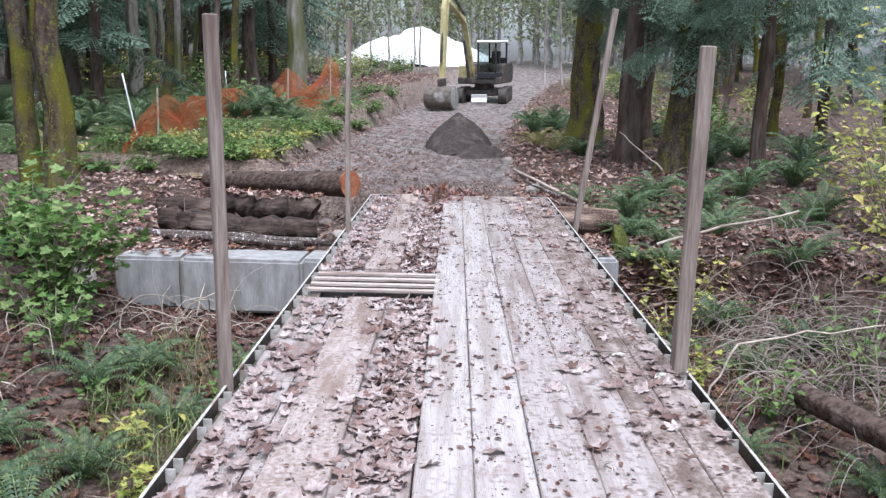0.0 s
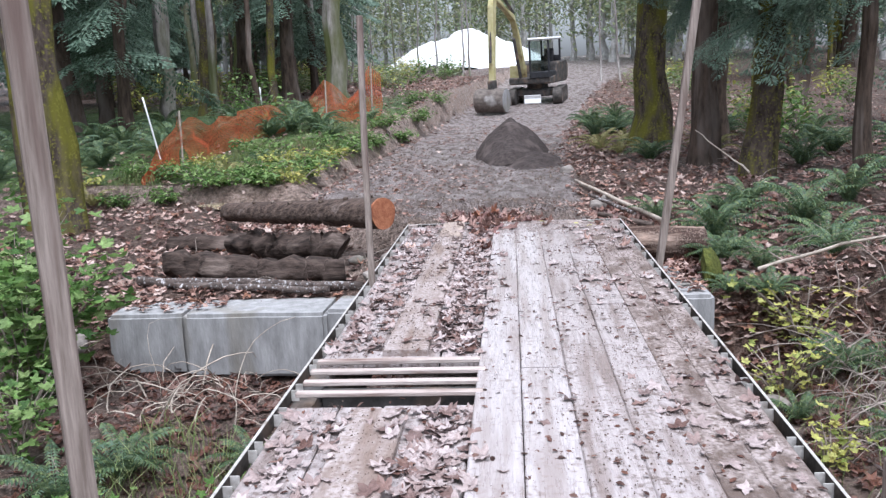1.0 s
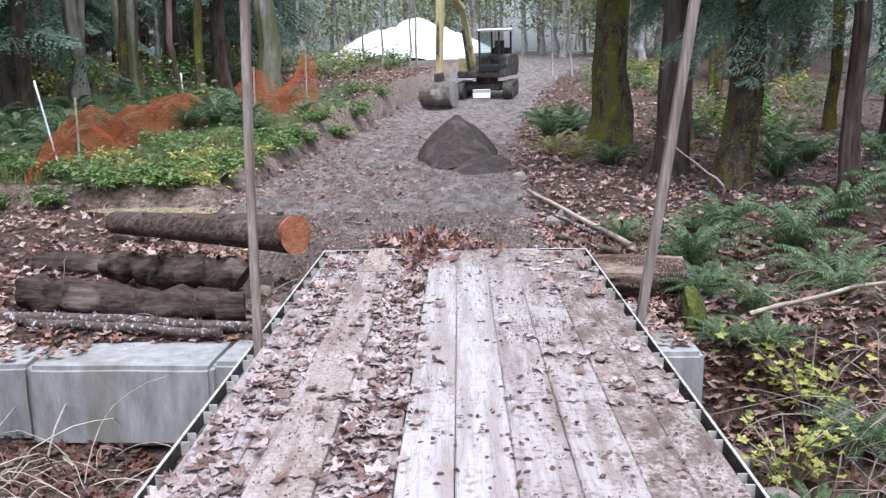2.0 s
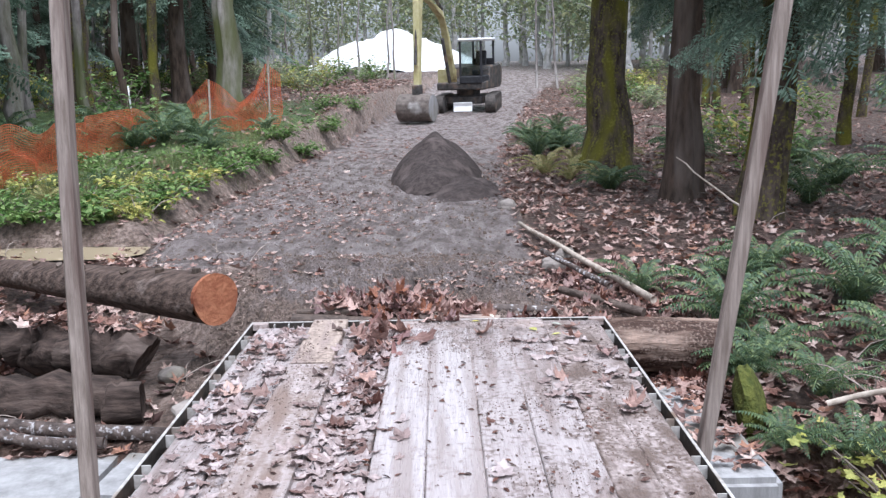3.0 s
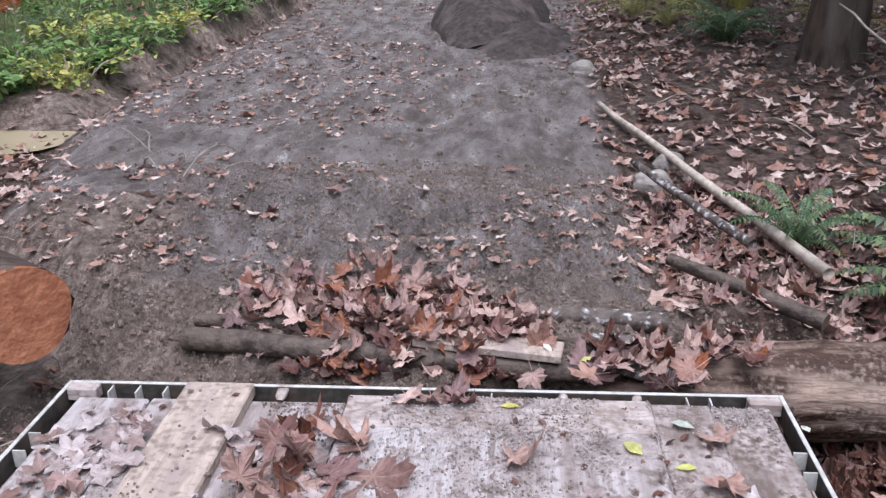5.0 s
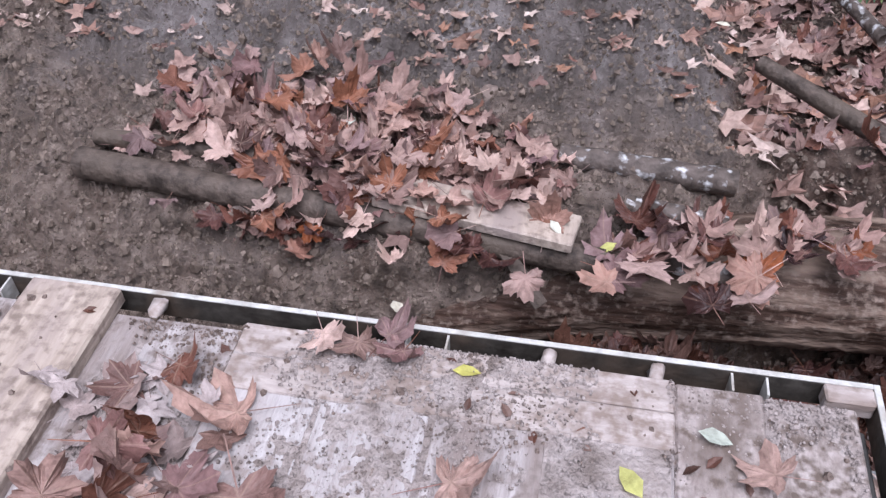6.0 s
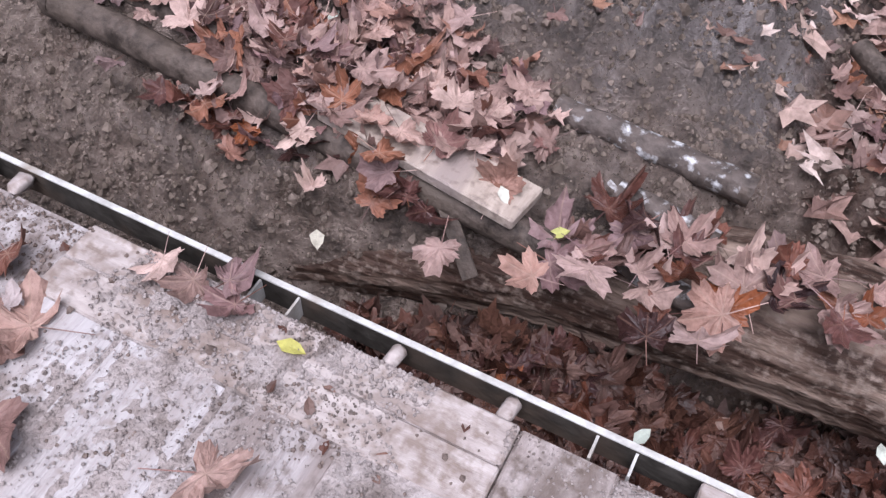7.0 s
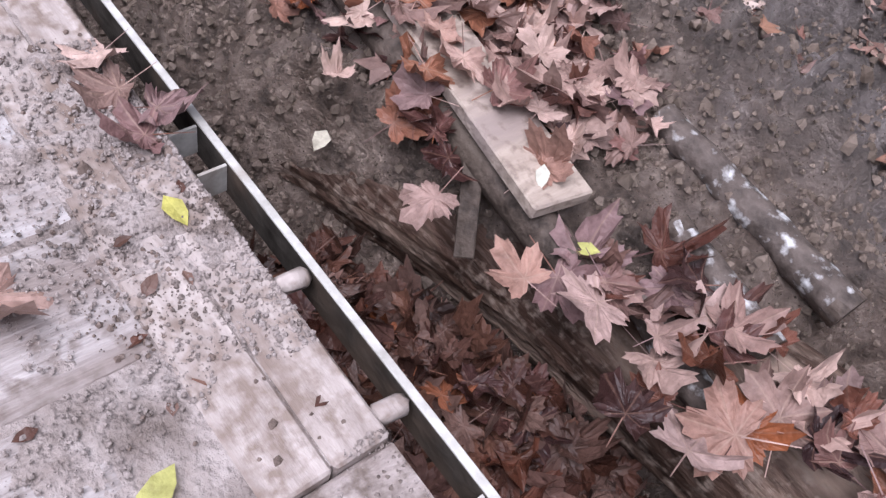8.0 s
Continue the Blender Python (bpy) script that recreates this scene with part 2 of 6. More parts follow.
M["hero_leaf"] = leaf_mat("fallen_maple_leaf", [(0.072, 0.034, 0.029), (0.412, 0.27, 0.228), (0.134, 0.062, 0.053), (0.546, 0.384, 0.334), (0.35, 0.2, 0.155), (0.103, 0.06, 0.062), (0.474, 0.33, 0.29), (0.268, 0.11, 0.063), (0.113, 0.05, 0.043), (0.567, 0.4, 0.339), (0.247, 0.125, 0.107), (0.206, 0.125, 0.125), (0.453, 0.31, 0.271)], 0.1, 0.5, (0.35, 0.24, 0.184))
# wet red-brown leaves, their colours lowered to carry shade in recesses
M["gap_leaf"] = leaf_mat("wet_shaded_maple_leaf", [(0.045, 0.017, 0.014), (0.2, 0.08, 0.055), (0.06, 0.025, 0.022), (0.27, 0.155, 0.125), (0.24, 0.075, 0.03), (0.04, 0.021, 0.021), (0.14, 0.06, 0.05), (0.05, 0.024, 0.022)], 0.1, 0.32, (0.2, 0.11, 0.08))
M["deck_leaf"] = leaf_mat("muddy_trodden_leaf", [(0.381, 0.305, 0.286), (0.482, 0.405, 0.392), (0.224, 0.159, 0.146), (0.134, 0.072, 0.058), (0.515, 0.442, 0.431), (0.314, 0.235, 0.218), (0.448, 0.37, 0.353), (0.19, 0.106, 0.084), (0.403, 0.33, 0.314)], 0.08, 0.45)
M["yellow_leaf"] = leaf_mat("yellow_leaf", [(0.55, 0.5, 0.12), (0.62, 0.58, 0.25), (0.45, 0.45, 0.1)], 0.25)
M["pale_leaf"] = leaf_mat("pale_leaf", [(0.68, 0.62, 0.5), (0.72, 0.7, 0.6), (0.5, 0.53, 0.45)], 0.15)
M["fern"] = leaf_mat("fern_frond", [(0.06, 0.108, 0.055), (0.13, 0.195, 0.09), (0.095, 0.15, 0.1), (0.21, 0.265, 0.11), (0.045, 0.08, 0.042)], 0.28, 0.45)
M["dry_fern"] = leaf_mat("dry_fern_frond", [(0.3, 0.3, 0.11), (0.42, 0.36, 0.17), (0.2, 0.24, 0.08)], 0.3)
M["conifer"] = leaf_mat("conifer_needles", [(0.068, 0.115, 0.078), (0.149, 0.223, 0.162), (0.27, 0.365, 0.277), (0.101, 0.155, 0.101)], 0.35, 0.35)
M["shrub"] = leaf_mat("shrub_leaf", [(0.05, 0.11, 0.028), (0.14, 0.25, 0.06), (0.28, 0.38, 0.14), (0.085, 0.165, 0.04)], 0.35, 0.45)
M["yellow_shrub"] = leaf_mat("turning_shrub_leaf", [(0.408, 0.408, 0.096), (0.552, 0.54, 0.18), (0.24, 0.312, 0.072), (0.6, 0.504, 0.156)], 0.35)
M["grass"] = leaf_mat("grass_blade", [(0.13, 0.19, 0.06), (0.24, 0.3, 0.11), (0.36, 0.37, 0.18), (0.19, 0.23, 0.09)], 0.35, 0.5)
M["far_leaf"] = leaf_mat("far_foliage", [(0.2, 0.27, 0.15), (0.32, 0.38, 0.22), (0.45, 0.46, 0.25), (0.25, 0.32, 0.2)], 0.45)
M["twig"] = material("twig", (0.12, 0.095, 0.078), (0.36, 0.3, 0.26), scale=9, rough=0.7, bump=0.2)
M["moss"] = material("moss", (0.035, 0.045, 0.01), (0.12, 0.125, 0.03), scale=20, rough=0.95, bump=1.0, bump_scale=40)

# glass of the cab
g = bpy.data.materials.new("cab_glass")
g.use_nodes = True
gb = g.node_tree.nodes["Principled BSDF"]
gb.inputs["Base Color"].default_value, gb.inputs["Roughness"].default_value = (0.85, 0.92, 0.9, 1), 0.03
gb.inputs["Transmission Weight"].default_value = 1.0
M["glass"] = g

# standing muddy water
w = bpy.data.materials.new("muddy_water")
w.use_nodes = True
wb = w.node_tree.nodes["Principled BSDF"]
wb.inputs["Base Color"].default_value, wb.inputs["Roughness"].default_value = (0.33, 0.27, 0.17, 1), 0.06
wnz = w.node_tree.nodes.new("ShaderNodeTexNoise")
wnz.inputs["Scale"].default_value = 9
wbp = w.node_tree.nodes.new("ShaderNodeBump")
wbp.inputs["Strength"].default_value, wbp.inputs["Distance"].default_value = 0.08, 0.01
w.node_tree.links.new(wnz.outputs[0], wbp.inputs["Height"])
w.node_tree.links.new(wbp.outputs[0], wb.inputs["Normal"])
M["water"] = w


def ground_material():
    """Leaf litter, with bare mud on the track and green growth on the banks, by the sheet's own zones."""
    m = bpy.data.materials.new("forest_floor")
    m.use_nodes = True
    n, l = m.node_tree.nodes, m.node_tree.links
    b = n["Principled BSDF"]
    b.inputs["Specular IOR Level"].default_value = 0.5
    geo = n.new("ShaderNodeNewGeometry")

    def noise_ramp(scale, stops, detail=9.0, vec=None):
        t = n.new("ShaderNodeTexNoise")
        t.inputs["Scale"].default_value, t.inputs["Detail"].default_value, t.inputs["Roughness"].default_value = scale, detail, 0.68
        l.new(vec or geo.outputs["Position"], t.inputs["Vector"])
        r = n.new("ShaderNodeValToRGB")
        while len(r.color_ramp.elements) < len(stops):
            r.color_ramp.elements.new(0.5)
        for e, (p, c) in zip(r.color_ramp.elements, stops):
            e.position, e.color = p, (*c, 1)
        l.new(t.outputs[0], r.inputs[0])
        return t, r

    def mix(fac, a, c):
        x = n.new("ShaderNodeMix")
        x.data_type = "RGBA"
        l.new(fac, x.inputs[0])
        l.new(a, x.inputs[6])
        l.new(c, x.inputs[7])
        return x.outputs[2]

    _, litter = noise_ramp(16, [(0.32, (0.03, 0.02, 0.015)), (0.46, (0.1, 0.06, 0.045)), (0.57, (0.2, 0.13, 0.1)), (0.7, (0.36, 0.26, 0.21))])
    mp = n.new("ShaderNodeMapping")
    mp.inputs["Scale"].default_value = (2.2, 0.9, 1)
    mp.inputs["Rotation"].default_value = (0, 0, 0.08)
    l.new(geo.outputs["Position"], mp.inputs["Vector"])
    mud_n, mud = noise_ramp(2.6, [(0.3, (0.095, 0.072, 0.063)), (0.43, (0.206, 0.164, 0.146)), (0.56, (0.365, 0.301, 0.281)), (0.68, (0.667, 0.588, 0.572))], vec=mp.outputs[0])
    _, green = noise_ramp(14, [(0.32, (0.03, 0.05, 0.015)), (0.5, (0.075, 0.13, 0.03)), (0.62, (0.15, 0.2, 0.06)), (0.75, (0.2, 0.16, 0.09))])
    _, soil = noise_ramp(13, [(0.34, (0.091, 0.064, 0.049)), (0.5, (0.31, 0.225, 0.183)), (0.66, (0.584, 0.447, 0.375))])
    colour = litter.outputs[0]
    for zone, layer in (("green", green), ("road", mud), ("soil", soil)):
        at = n.new("ShaderNodeAttribute")
        at.attribute_name = zone
        t, r = noise_ramp(2.3, [(0.35, (0, 0, 0)), (0.65, (1, 1, 1))])
        ov = n.new("ShaderNodeMath")
        ov.operation, ov.use_clamp = "MULTIPLY_ADD", True
        ov.inputs[1].default_value, ov.inputs[2].default_value = 2.0, -0.5
        sm = n.new("ShaderNodeMath")
        sm.operation = "MULTIPLY_ADD"
        sm.inputs[1].default_value = 0.5
        l.new(r.outputs[0], sm.inputs[0])
        half = n.new("ShaderNodeMath")
        half.operation = "MULTIPLY"
        half.inputs[1].default_value = 0.75
        l.new(at.outputs["Fac"], half.inputs[0])
        mul = n.new("ShaderNodeMath")
        mul.operation = "MULTIPLY"
        l.new(at.outputs["Fac"], mul.inputs[0])
        l.new(r.outputs[0], mul.inputs[1])
        sm2 = n.new("ShaderNodeMath")
        sm2.operation = "ADD"
        l.new(half.outputs[0], sm2.inputs[0])
        l.new(mul.outputs[0], sm2.inputs[1])
        l.new(sm2.outputs[0], ov.inputs[0])
        colour = mix(ov.outputs[0], colour, layer.outputs[0])
    l.new(colour, b.inputs["Base Color"])
    rr = n.new("ShaderNodeMapRange")
    rr.inputs[1].default_value, rr.inputs[2].default_value, rr.inputs[3].default_value, rr.inputs[4].default_value = 0.4, 0.62, 0.75, 0.22
    l.new(mud_n.outputs[0], rr.inputs[0])
    l.new(rr.outputs[0], b.inputs["Roughness"])
    nb, _ = noise_ramp(34, [(0, (0, 0, 0)), (1, (1, 1, 1))])
    bp = n.new("ShaderNodeBump")
    bp.inputs["Strength"].default_value, bp.inputs["Distance"].default_value = 1.0, 0.14
    l.new(nb.outputs[0], bp.inputs["Height"])
    l.new(bp.outputs[0], b.inputs["Normal"])
    return m


M["ground"] = ground_material()


# ---------------------------------------------------------------- mesh helpers
def np_mesh(name, V, F, mat, smooth=False):
    """A mesh from vertex and face arrays (all faces with the same number of corners)."""
    V, F = np.asarray(V, dtype=np.float32), np.asarray(F, dtype=np.int32)
    me = bpy.data.meshes.new(name)
    me.vertices.add(len(V))
    me.vertices.foreach_set("co", V.ravel())
    k = F.shape[1]
    me.loops.add(F.size)
    me.loops.foreach_set("vertex_index", F.ravel())
    me.polygons.add(len(F))
    me.polygons.foreach_set("loop_start", np.arange(0, F.size, k, dtype=np.int32))
    me.polygons.foreach_set("use_smooth", np.full(len(F), smooth))
    me.update(calc_edges=True)
    me.materials.append(mat)
    return me


def scatter(V, F, Ms):
    """Copies of one small shape at many matrices (n x 4 x 4), joined."""
    V, F, Ms = np.asarray(V), np.asarray(F), np.asarray(Ms)
    W = np.einsum("nij,vj->nvi", Ms[:, :3, :3], V) + Ms[:, None, :3, 3]
    G = F[None] + (np.arange(len(Ms)) * len(V))[:, None, None]
    return W.reshape(-1, 3), G.reshape(-1, F.shape[1])


def join(parts):
    """Several (V, F) pairs as one."""
    Vs, Fs, k = [], [], 0
    for V, F in parts:
        Vs.append(V)
        Fs.append(np.asarray(F) + k)
        k += len(V)
    return np.concatenate(Vs), np.concatenate(Fs)


def mats(P, yaw, tilt=None, spin=None, size=None):
    """Matrices at the places P, turned about z by yaw, tilted about x and then y, scaled."""
    P = np.asarray(P, dtype=float)
    n = len(P)
    tilt = np.zeros(n) if tilt is None else tilt
    spin = np.zeros(n) if spin is None else spin
    size = np.ones(n) if size is None else size
    c, s = np.cos(yaw), np.sin(yaw)
    o, i = np.zeros(n), np.ones(n)
    Z = np.stack([np.stack([c, -s, o], -1), np.stack([s, c, o], -1), np.stack([o, o, i], -1)], 1)
    c, s = np.cos(tilt), np.sin(tilt)
    X = np.stack([np.stack([i, o, o], -1), np.stack([o, c, -s], -1), np.stack([o, s, c], -1)], 1)
    c, s = np.cos(spin), np.sin(spin)
    Y = np.stack([np.stack([c, o, s], -1), np.stack([o, i, o], -1), np.stack([-s, o, c], -1)], 1)
    R = Z @ X @ Y * size[:, None, None]
    out = np.zeros((n, 4, 4))
    out[:, :3, :3], out[:, :3, 3], out[:, 3, 3] = R, P, 1
    return out


def part(name, bm, mat, parent=None, label=""):
    """Links a bmesh, or a mesh, as one object under a thing or a part."""
    me = bm
    if isinstance(bm, bmesh.types.BMesh):
        me = bpy.data.meshes.new(name)
        bm.to_mesh(me)
        bm.free()
        me.materials.append(mat)
    ob = new(name, me)
    if parent:
        ob.parent = parent
    return tagged(ob, label)


def thing(name, label, category, at=None, group="", kind=""):
    ob = tagged(new(name), label, category, group, kind)
    ob.empty_display_size = 0.1
    if at is not None:
        ob.matrix_basis = at
    return ob


def box(x0, y0, z0, x1, y1, z1, bevel=0.006, bm=None, m=None):
    """A bevelled box, added to bm."""
    b = bmesh.new()
    bmesh.ops.create_cube(b, size=1)
    for v in b.verts:
        v.co = Vector((x0 + (x1 - x0) * (v.co.x + 0.5), y0 + (y1 - y0) * (v.co.y + 0.5), z0 + (z1 - z0) * (v.co.z + 0.5)))
    if bevel:
        bmesh.ops.bevel(b, geom=b.edges[:], offset=bevel, segments=1, affect="EDGES")
    if m:
        b.transform(m)
    if bm is None:
        return b
    me = bpy.data.meshes.new("tmp")
    b.to_mesh(me)
    b.free()
    bm.from_mesh(me)
    bpy.data.meshes.remove(me)
    return bm


def tube(points, radii, sides=10, rough=0.0, seed=0, caps=True):
    """A tapering round rod through points, as (V, F) with quads; rough: unevenness as a share of the radius."""
    P = [Vector(p) for p in points]
    V, F = [], []
    r = np.random.default_rng(seed)
    wob = 1 + rough * r.normal(size=sides)
    for i, p in enumerate(P):
        d = (P[min(i + 1, len(P) - 1)] - P[max(i - 1, 0)]).normalized()
        a = d.orthogonal().normalized() if abs(d.z) > 0.95 else d.cross(Vector((0, 0, 1))).normalized()
        b = d.cross(a)
        for s in range(sides):
            q = 2 * math.pi * s / sides
            rad = radii[i] * wob[s] * (1 + rough * 0.6 * r.normal())
            V.append(p + (a * math.cos(q) + b * math.sin(q)) * rad)
    n = len(P)
    for i in range(n - 1):
        for s in range(sides):
            t = (s + 1) % sides
            F.append((i * sides + s, i * sides + t, (i + 1) * sides + t, (i + 1) * sides + s))
    if caps:
        for base in (0, (n - 1) * sides):
            c = len(V)
            V.append(sum((V[base + s] for s in range(sides)), Vector()) / sides)
            for s in range(0, sides, 2):
                F.append((base + s, base + (s + 1) % sides, base + (s + 2) % sides, c))
    return np.array([tuple(v) for v in V]), np.array(F)


def along(a, b, n, sag=0.0, wob=0.0, seed=0):
    """n points from a to b, with sag and a little wander."""
    r = np.random.default_rng(seed)
    a, b = Vector(a), Vector(b)
    out = []
    for i in range(n):
        t = i / (n - 1)
        p = a.lerp(b, t)
        p.z -= sag * 4 * t * (1 - t)
        if 0 < i < n - 1:
            p += Vector(r.normal(size=3) * wob)
        out.append(p)
    return out


# ---------------------------------------------------------------- the ground
def vnoise(x, y, scale, seed=0):
    """Smooth value noise, about -1 to 1."""
    x, y = np.asarray(x, dtype=float) * scale, np.asarray(y, dtype=float) * scale
    xi, yi = np.floor(x).astype(np.int64), np.floor(y).astype(np.int64)
    fx, fy = x - xi, y - yi
    fx, fy = fx * fx * (3 - 2 * fx), fy * fy * (3 - 2 * fy)

    def h(a, b):
        k = (a * 374761393 + b * 668265263 + seed * 974634777) & 0xFFFFFFFF
        k = ((k ^ (k >> 13)) * 1274126177) & 0xFFFFFFFF
        return ((k ^ (k >> 16)) & 0xFFFF) / 32767.5 - 1

    return (h(xi, yi) * (1 - fx) + h(xi + 1, yi) * fx) * (1 - fy) + (h(xi, yi + 1) * (1 - fx) + h(xi + 1, yi + 1) * fx) * fy


def step(a, b, v):
    t = np.clip((np.asarray(v, dtype=float) - a) / (b - a), 0, 1)
    return t * t * (3 - 2 * t)


def road_left(y):
    return np.interp(y, (9, 10.5, 12, 14.5, 20, 36, 52, 90), (-1.2, -1.3, -2.6, -3.2, -2.75, -1.3, 0.5, 6))


def road_right(y):
    return np.interp(y, (9, 11, 13, 18, 25, 36, 45, 52, 90), (1.0, 0.95, 0.95, 1.05, 1.6, 3.1, 5.0, 7.5, 16))


def zones(x, y):
    """How far a place belongs to the track, to bare bank soil, and to green growth."""
    road = step(-0.25, 0.25, x - road_left(y)) * step(-0.25, 0.3, road_right(y) - x) * step(9.7, 10.0, y)
    foot = road_left(y)
    wide = foot - x + 0.12 * vnoise(x, y, 1.7, 5)
    front = y - 14.2 + 0.25 * vnoise(x, y, 0.9, 8) + 0.15 * np.clip(-x - 6.5, 0, 3)
    inside = np.minimum(wide, front)
    bank = step(0.0, 0.4, inside)
    edge = step(0.0, 0.12, inside) * (1 - step(0.32, 0.5, inside))
    green = step(0.35, 0.8, inside) * (1 - step(24, 34, y)) * 0.85
    under = (1 - step(1.3, 1.8, np.abs(x))) * (1 - step(9.9, 10.3, y))
    creek = 0.4 * (1 - step(7.8, 9.2, y)) * (1 - step(5.0, 8.0, np.abs(x)))
    fresh = 0.7 * step(9.7, 10.0, y) * (1 - step(10.5, 11.3, y)) * (1 - step(1.0, 1.5, np.abs(x + 0.1)))
    low = step(9.2, 9.6, y) * (1 - step(11.3, 12.5, y)) * (1 - step(-1.6, -1.2, x)) * step(-3.2, -2.4, x)
    return road, bank, green, np.clip(edge + under + low + creek + fresh, 0, 1)


def ground_z(x, y):
    x, y = np.asarray(x, dtype=float), np.asarray(y, dtype=float)
    road, bank, green, soil = zones(x, y)
    rz = np.interp(y, (9.6, 10.05, 10.45, 10.7, 13, 16, 20, 25, 30, 36, 44, 52, 80, 200, 1600), (-0.5, -0.42, -0.205, -0.15, -0.14, -0.09, 0.0, 0.12, 0.3, 0.72, 1.4, 2.2, 3.6, 6, 6))
    lz = np.interp(y, (9, 11, 13, 14.2, 18, 23.5, 36, 52, 80, 200, 1600), (-0.62, -0.42, -0.28, -0.28, -0.12, 0.1, 0.9, 2.2, 3.6, 6, 6))
    lift = np.interp(y, (14, 18, 23.5, 30, 36, 52, 80), (0.27, 0.42, 0.6, 0.75, 0.6, 0.1, 0.0))
    rtz = np.interp(y, (9, 10.5, 12, 14, 18, 25, 36, 52, 80, 200, 1600), (-0.8, -0.62, -0.34, -0.14, 0.0, 0.2, 0.78, 2.2, 3.6, 6, 6))
    side = step(-0.6, 0.4, x)
    off = lz * (1 - side) + rtz * side + bank * lift
    off += 0.45 * np.exp(-((x - 3.9) / 1.1) ** 2 - ((y - 9.3) / 0.75) ** 2) + 0.05 * vnoise(x, y, 0.8, 1) + 0.025 * vnoise(x, y, 2.6, 2)
    clod = np.abs(vnoise(x, y, 9.0, 21)) + 0.6 * np.abs(vnoise(x, y, 19.0, 22)) + 0.35 * np.abs(vnoise(x, y, 40.0, 23))
    rut = (0.024 + 0.06 * (1 - step(11.8, 13.0, y))) * clod * step(-0.4, 0.5, vnoise(x, y, 0.8, 24) + 0.6 * (y < 12.5)) + 0.035 * vnoise(x * 3, y * 0.5, 1.0, 3) + 0.018 * vnoise(x, y, 5.0, 4) + 0.01 * vnoise(x, y, 11.0, 6)
    # cross ridges left by the machine's tracks, in two worn bands
    tread = np.zeros_like(x)
    for shift in (-0.75, 0.85):
        band = np.exp(-((x - (road_left(y) + road_right(y)) / 2 - shift + 0.25 * vnoise(x * 0, y, 0.3, 26)) / 0.42) ** 4)
        tread += band * (0.5 + 0.5 * np.sin(y * 36 + 4 * vnoise(x, y, 0.8, 27) + 0.9 * x)) * step(-0.2, 0.5, vnoise(x, y, 0.9, 28))
    rut += 0.011 * tread * step(11.3, 12.0, y) + 0.02 * np.abs(vnoise(x, y, 50.0, 29)) * (1 - step(12.2, 12.6, y))
    top = off * (1 - road) + (rz + rut) * road
    # open gap between the deck's end and the sill log
    d = y - (10.33 + 0.32 * (x - 0.4))
    ditch = np.interp(d, (-0.3, -0.13, -0.09, -0.05, 0.01, 0.12, 0.35), (-0.55, -0.54, -0.52, -0.34, -0.24, -0.205, -0.18)) - 0.2 * step(0.75, 1.05, x) * (1 - step(0.1, 0.4, d))
    gap = step(-0.3, 0.05, x) * (1 - step(1.3, 2.0, x)) * (1 - step(0.3, 0.5, d))
    top = top * (1 - gap) + (ditch + 0.02 * vnoise(x, y, 6, 14) + 0.034 * np.abs(vnoise(x, y, 17, 15)) + 0.022 * np.abs(vnoise(x, y, 38, 16))) * gap
    # the creek bed under the deck
    near = np.clip(np.abs(x) - 3.6, 0, 6)
    lip = 9.25 - near * 0.25
    rise = step(-0.45 - near * 0.8, 0.05, y - lip)
    bed = -1.32 + 0.12 * vnoise(x, y, 0.7, 9) + 0.04 * vnoise(x, y, 3.0, 10) + 0.10 * np.clip(np.abs(x) - 2.2, 0, 8)
    back = 1 - step(-5.0, -2.2, y)
    bed = bed * (1 - back) + (-0.03) * back
    return bed * (1 - rise) + top * rise


def axis(stops, far0, far1):
    """Lines of the sheet: (from, to, spacing) stretches, then ever wider spacing outwards."""
    out = np.concatenate([np.arange(p, q - 1e-6, w) for p, q, w in stops] + [[stops[-1][1]]])
    d, v, high = stops[-1][2], out[-1], []
    while v < far1:
        d *= 1.1
        v += d
        high.append(v)
    d, v, low = stops[0][2], out[0], []
    while v > far0:
        d *= 1.1
        v -= d
        low.append(v)
    return np.concatenate([low[::-1], out, high])


gx = axis(((-4.5, -1.4, 0.06), (-1.4, 1.9, 0.013), (1.9, 4.0, 0.06)), -1500, 1500)
gy = axis(((8.2, 9.8, 0.06), (9.8, 12.4, 0.013), (12.4, 17.0, 0.04)), -1500, 1500)
X, Y = np.meshgrid(gx, gy)
ni, nj = len(gx), len(gy)
idx = np.arange(ni * nj).reshape(nj, ni)
F = np.stack([idx[:-1, :-1], idx[:-1, 1:], idx[1:, 1:], idx[1:, :-1]], -1).reshape(-1, 4)
gm = np_mesh("ground", np.stack([X.ravel(), Y.ravel(), ground_z(X, Y).ravel()], -1), F, M["ground"], True)
zr, zb, zg, zs = zones(X.ravel(), Y.ravel())
for nm, arr in (("road", zr), ("green", zg), ("soil", zs)):
    a = gm.attributes.new(nm, "FLOAT", "POINT")
    a.data.foreach_set("value", arr.astype(np.float32))
ground = tagged(new("ground", gm), "forest floor of brown leaf litter with a muddy track", "ground", kind="structure")


def gpoint(x, y, up=0.0):
    return (x, y, float(ground_z(x, y)) + up)


# puddle at the foot of the bank
a = np.linspace(0, 2 * math.pi, 40, endpoint=False)
r = 1 + 0.18 * np.sin(3 * a) + 0.1 * np.sin(5 * a + 1)
pv = np.stack([-3.75 + 1.05 * r * np.cos(a), 13.9 + 0.5 * r * np.sin(a) + 0.22 * np.cos(a), np.full(40, -0.228)], -1)
bm = bmesh.new()
bm.faces.new([bm.verts.new(v) for v in pv])
tagged(part("puddle", bm, M["water"]), "puddle of still brown water beside the track", "puddle", kind="structure")


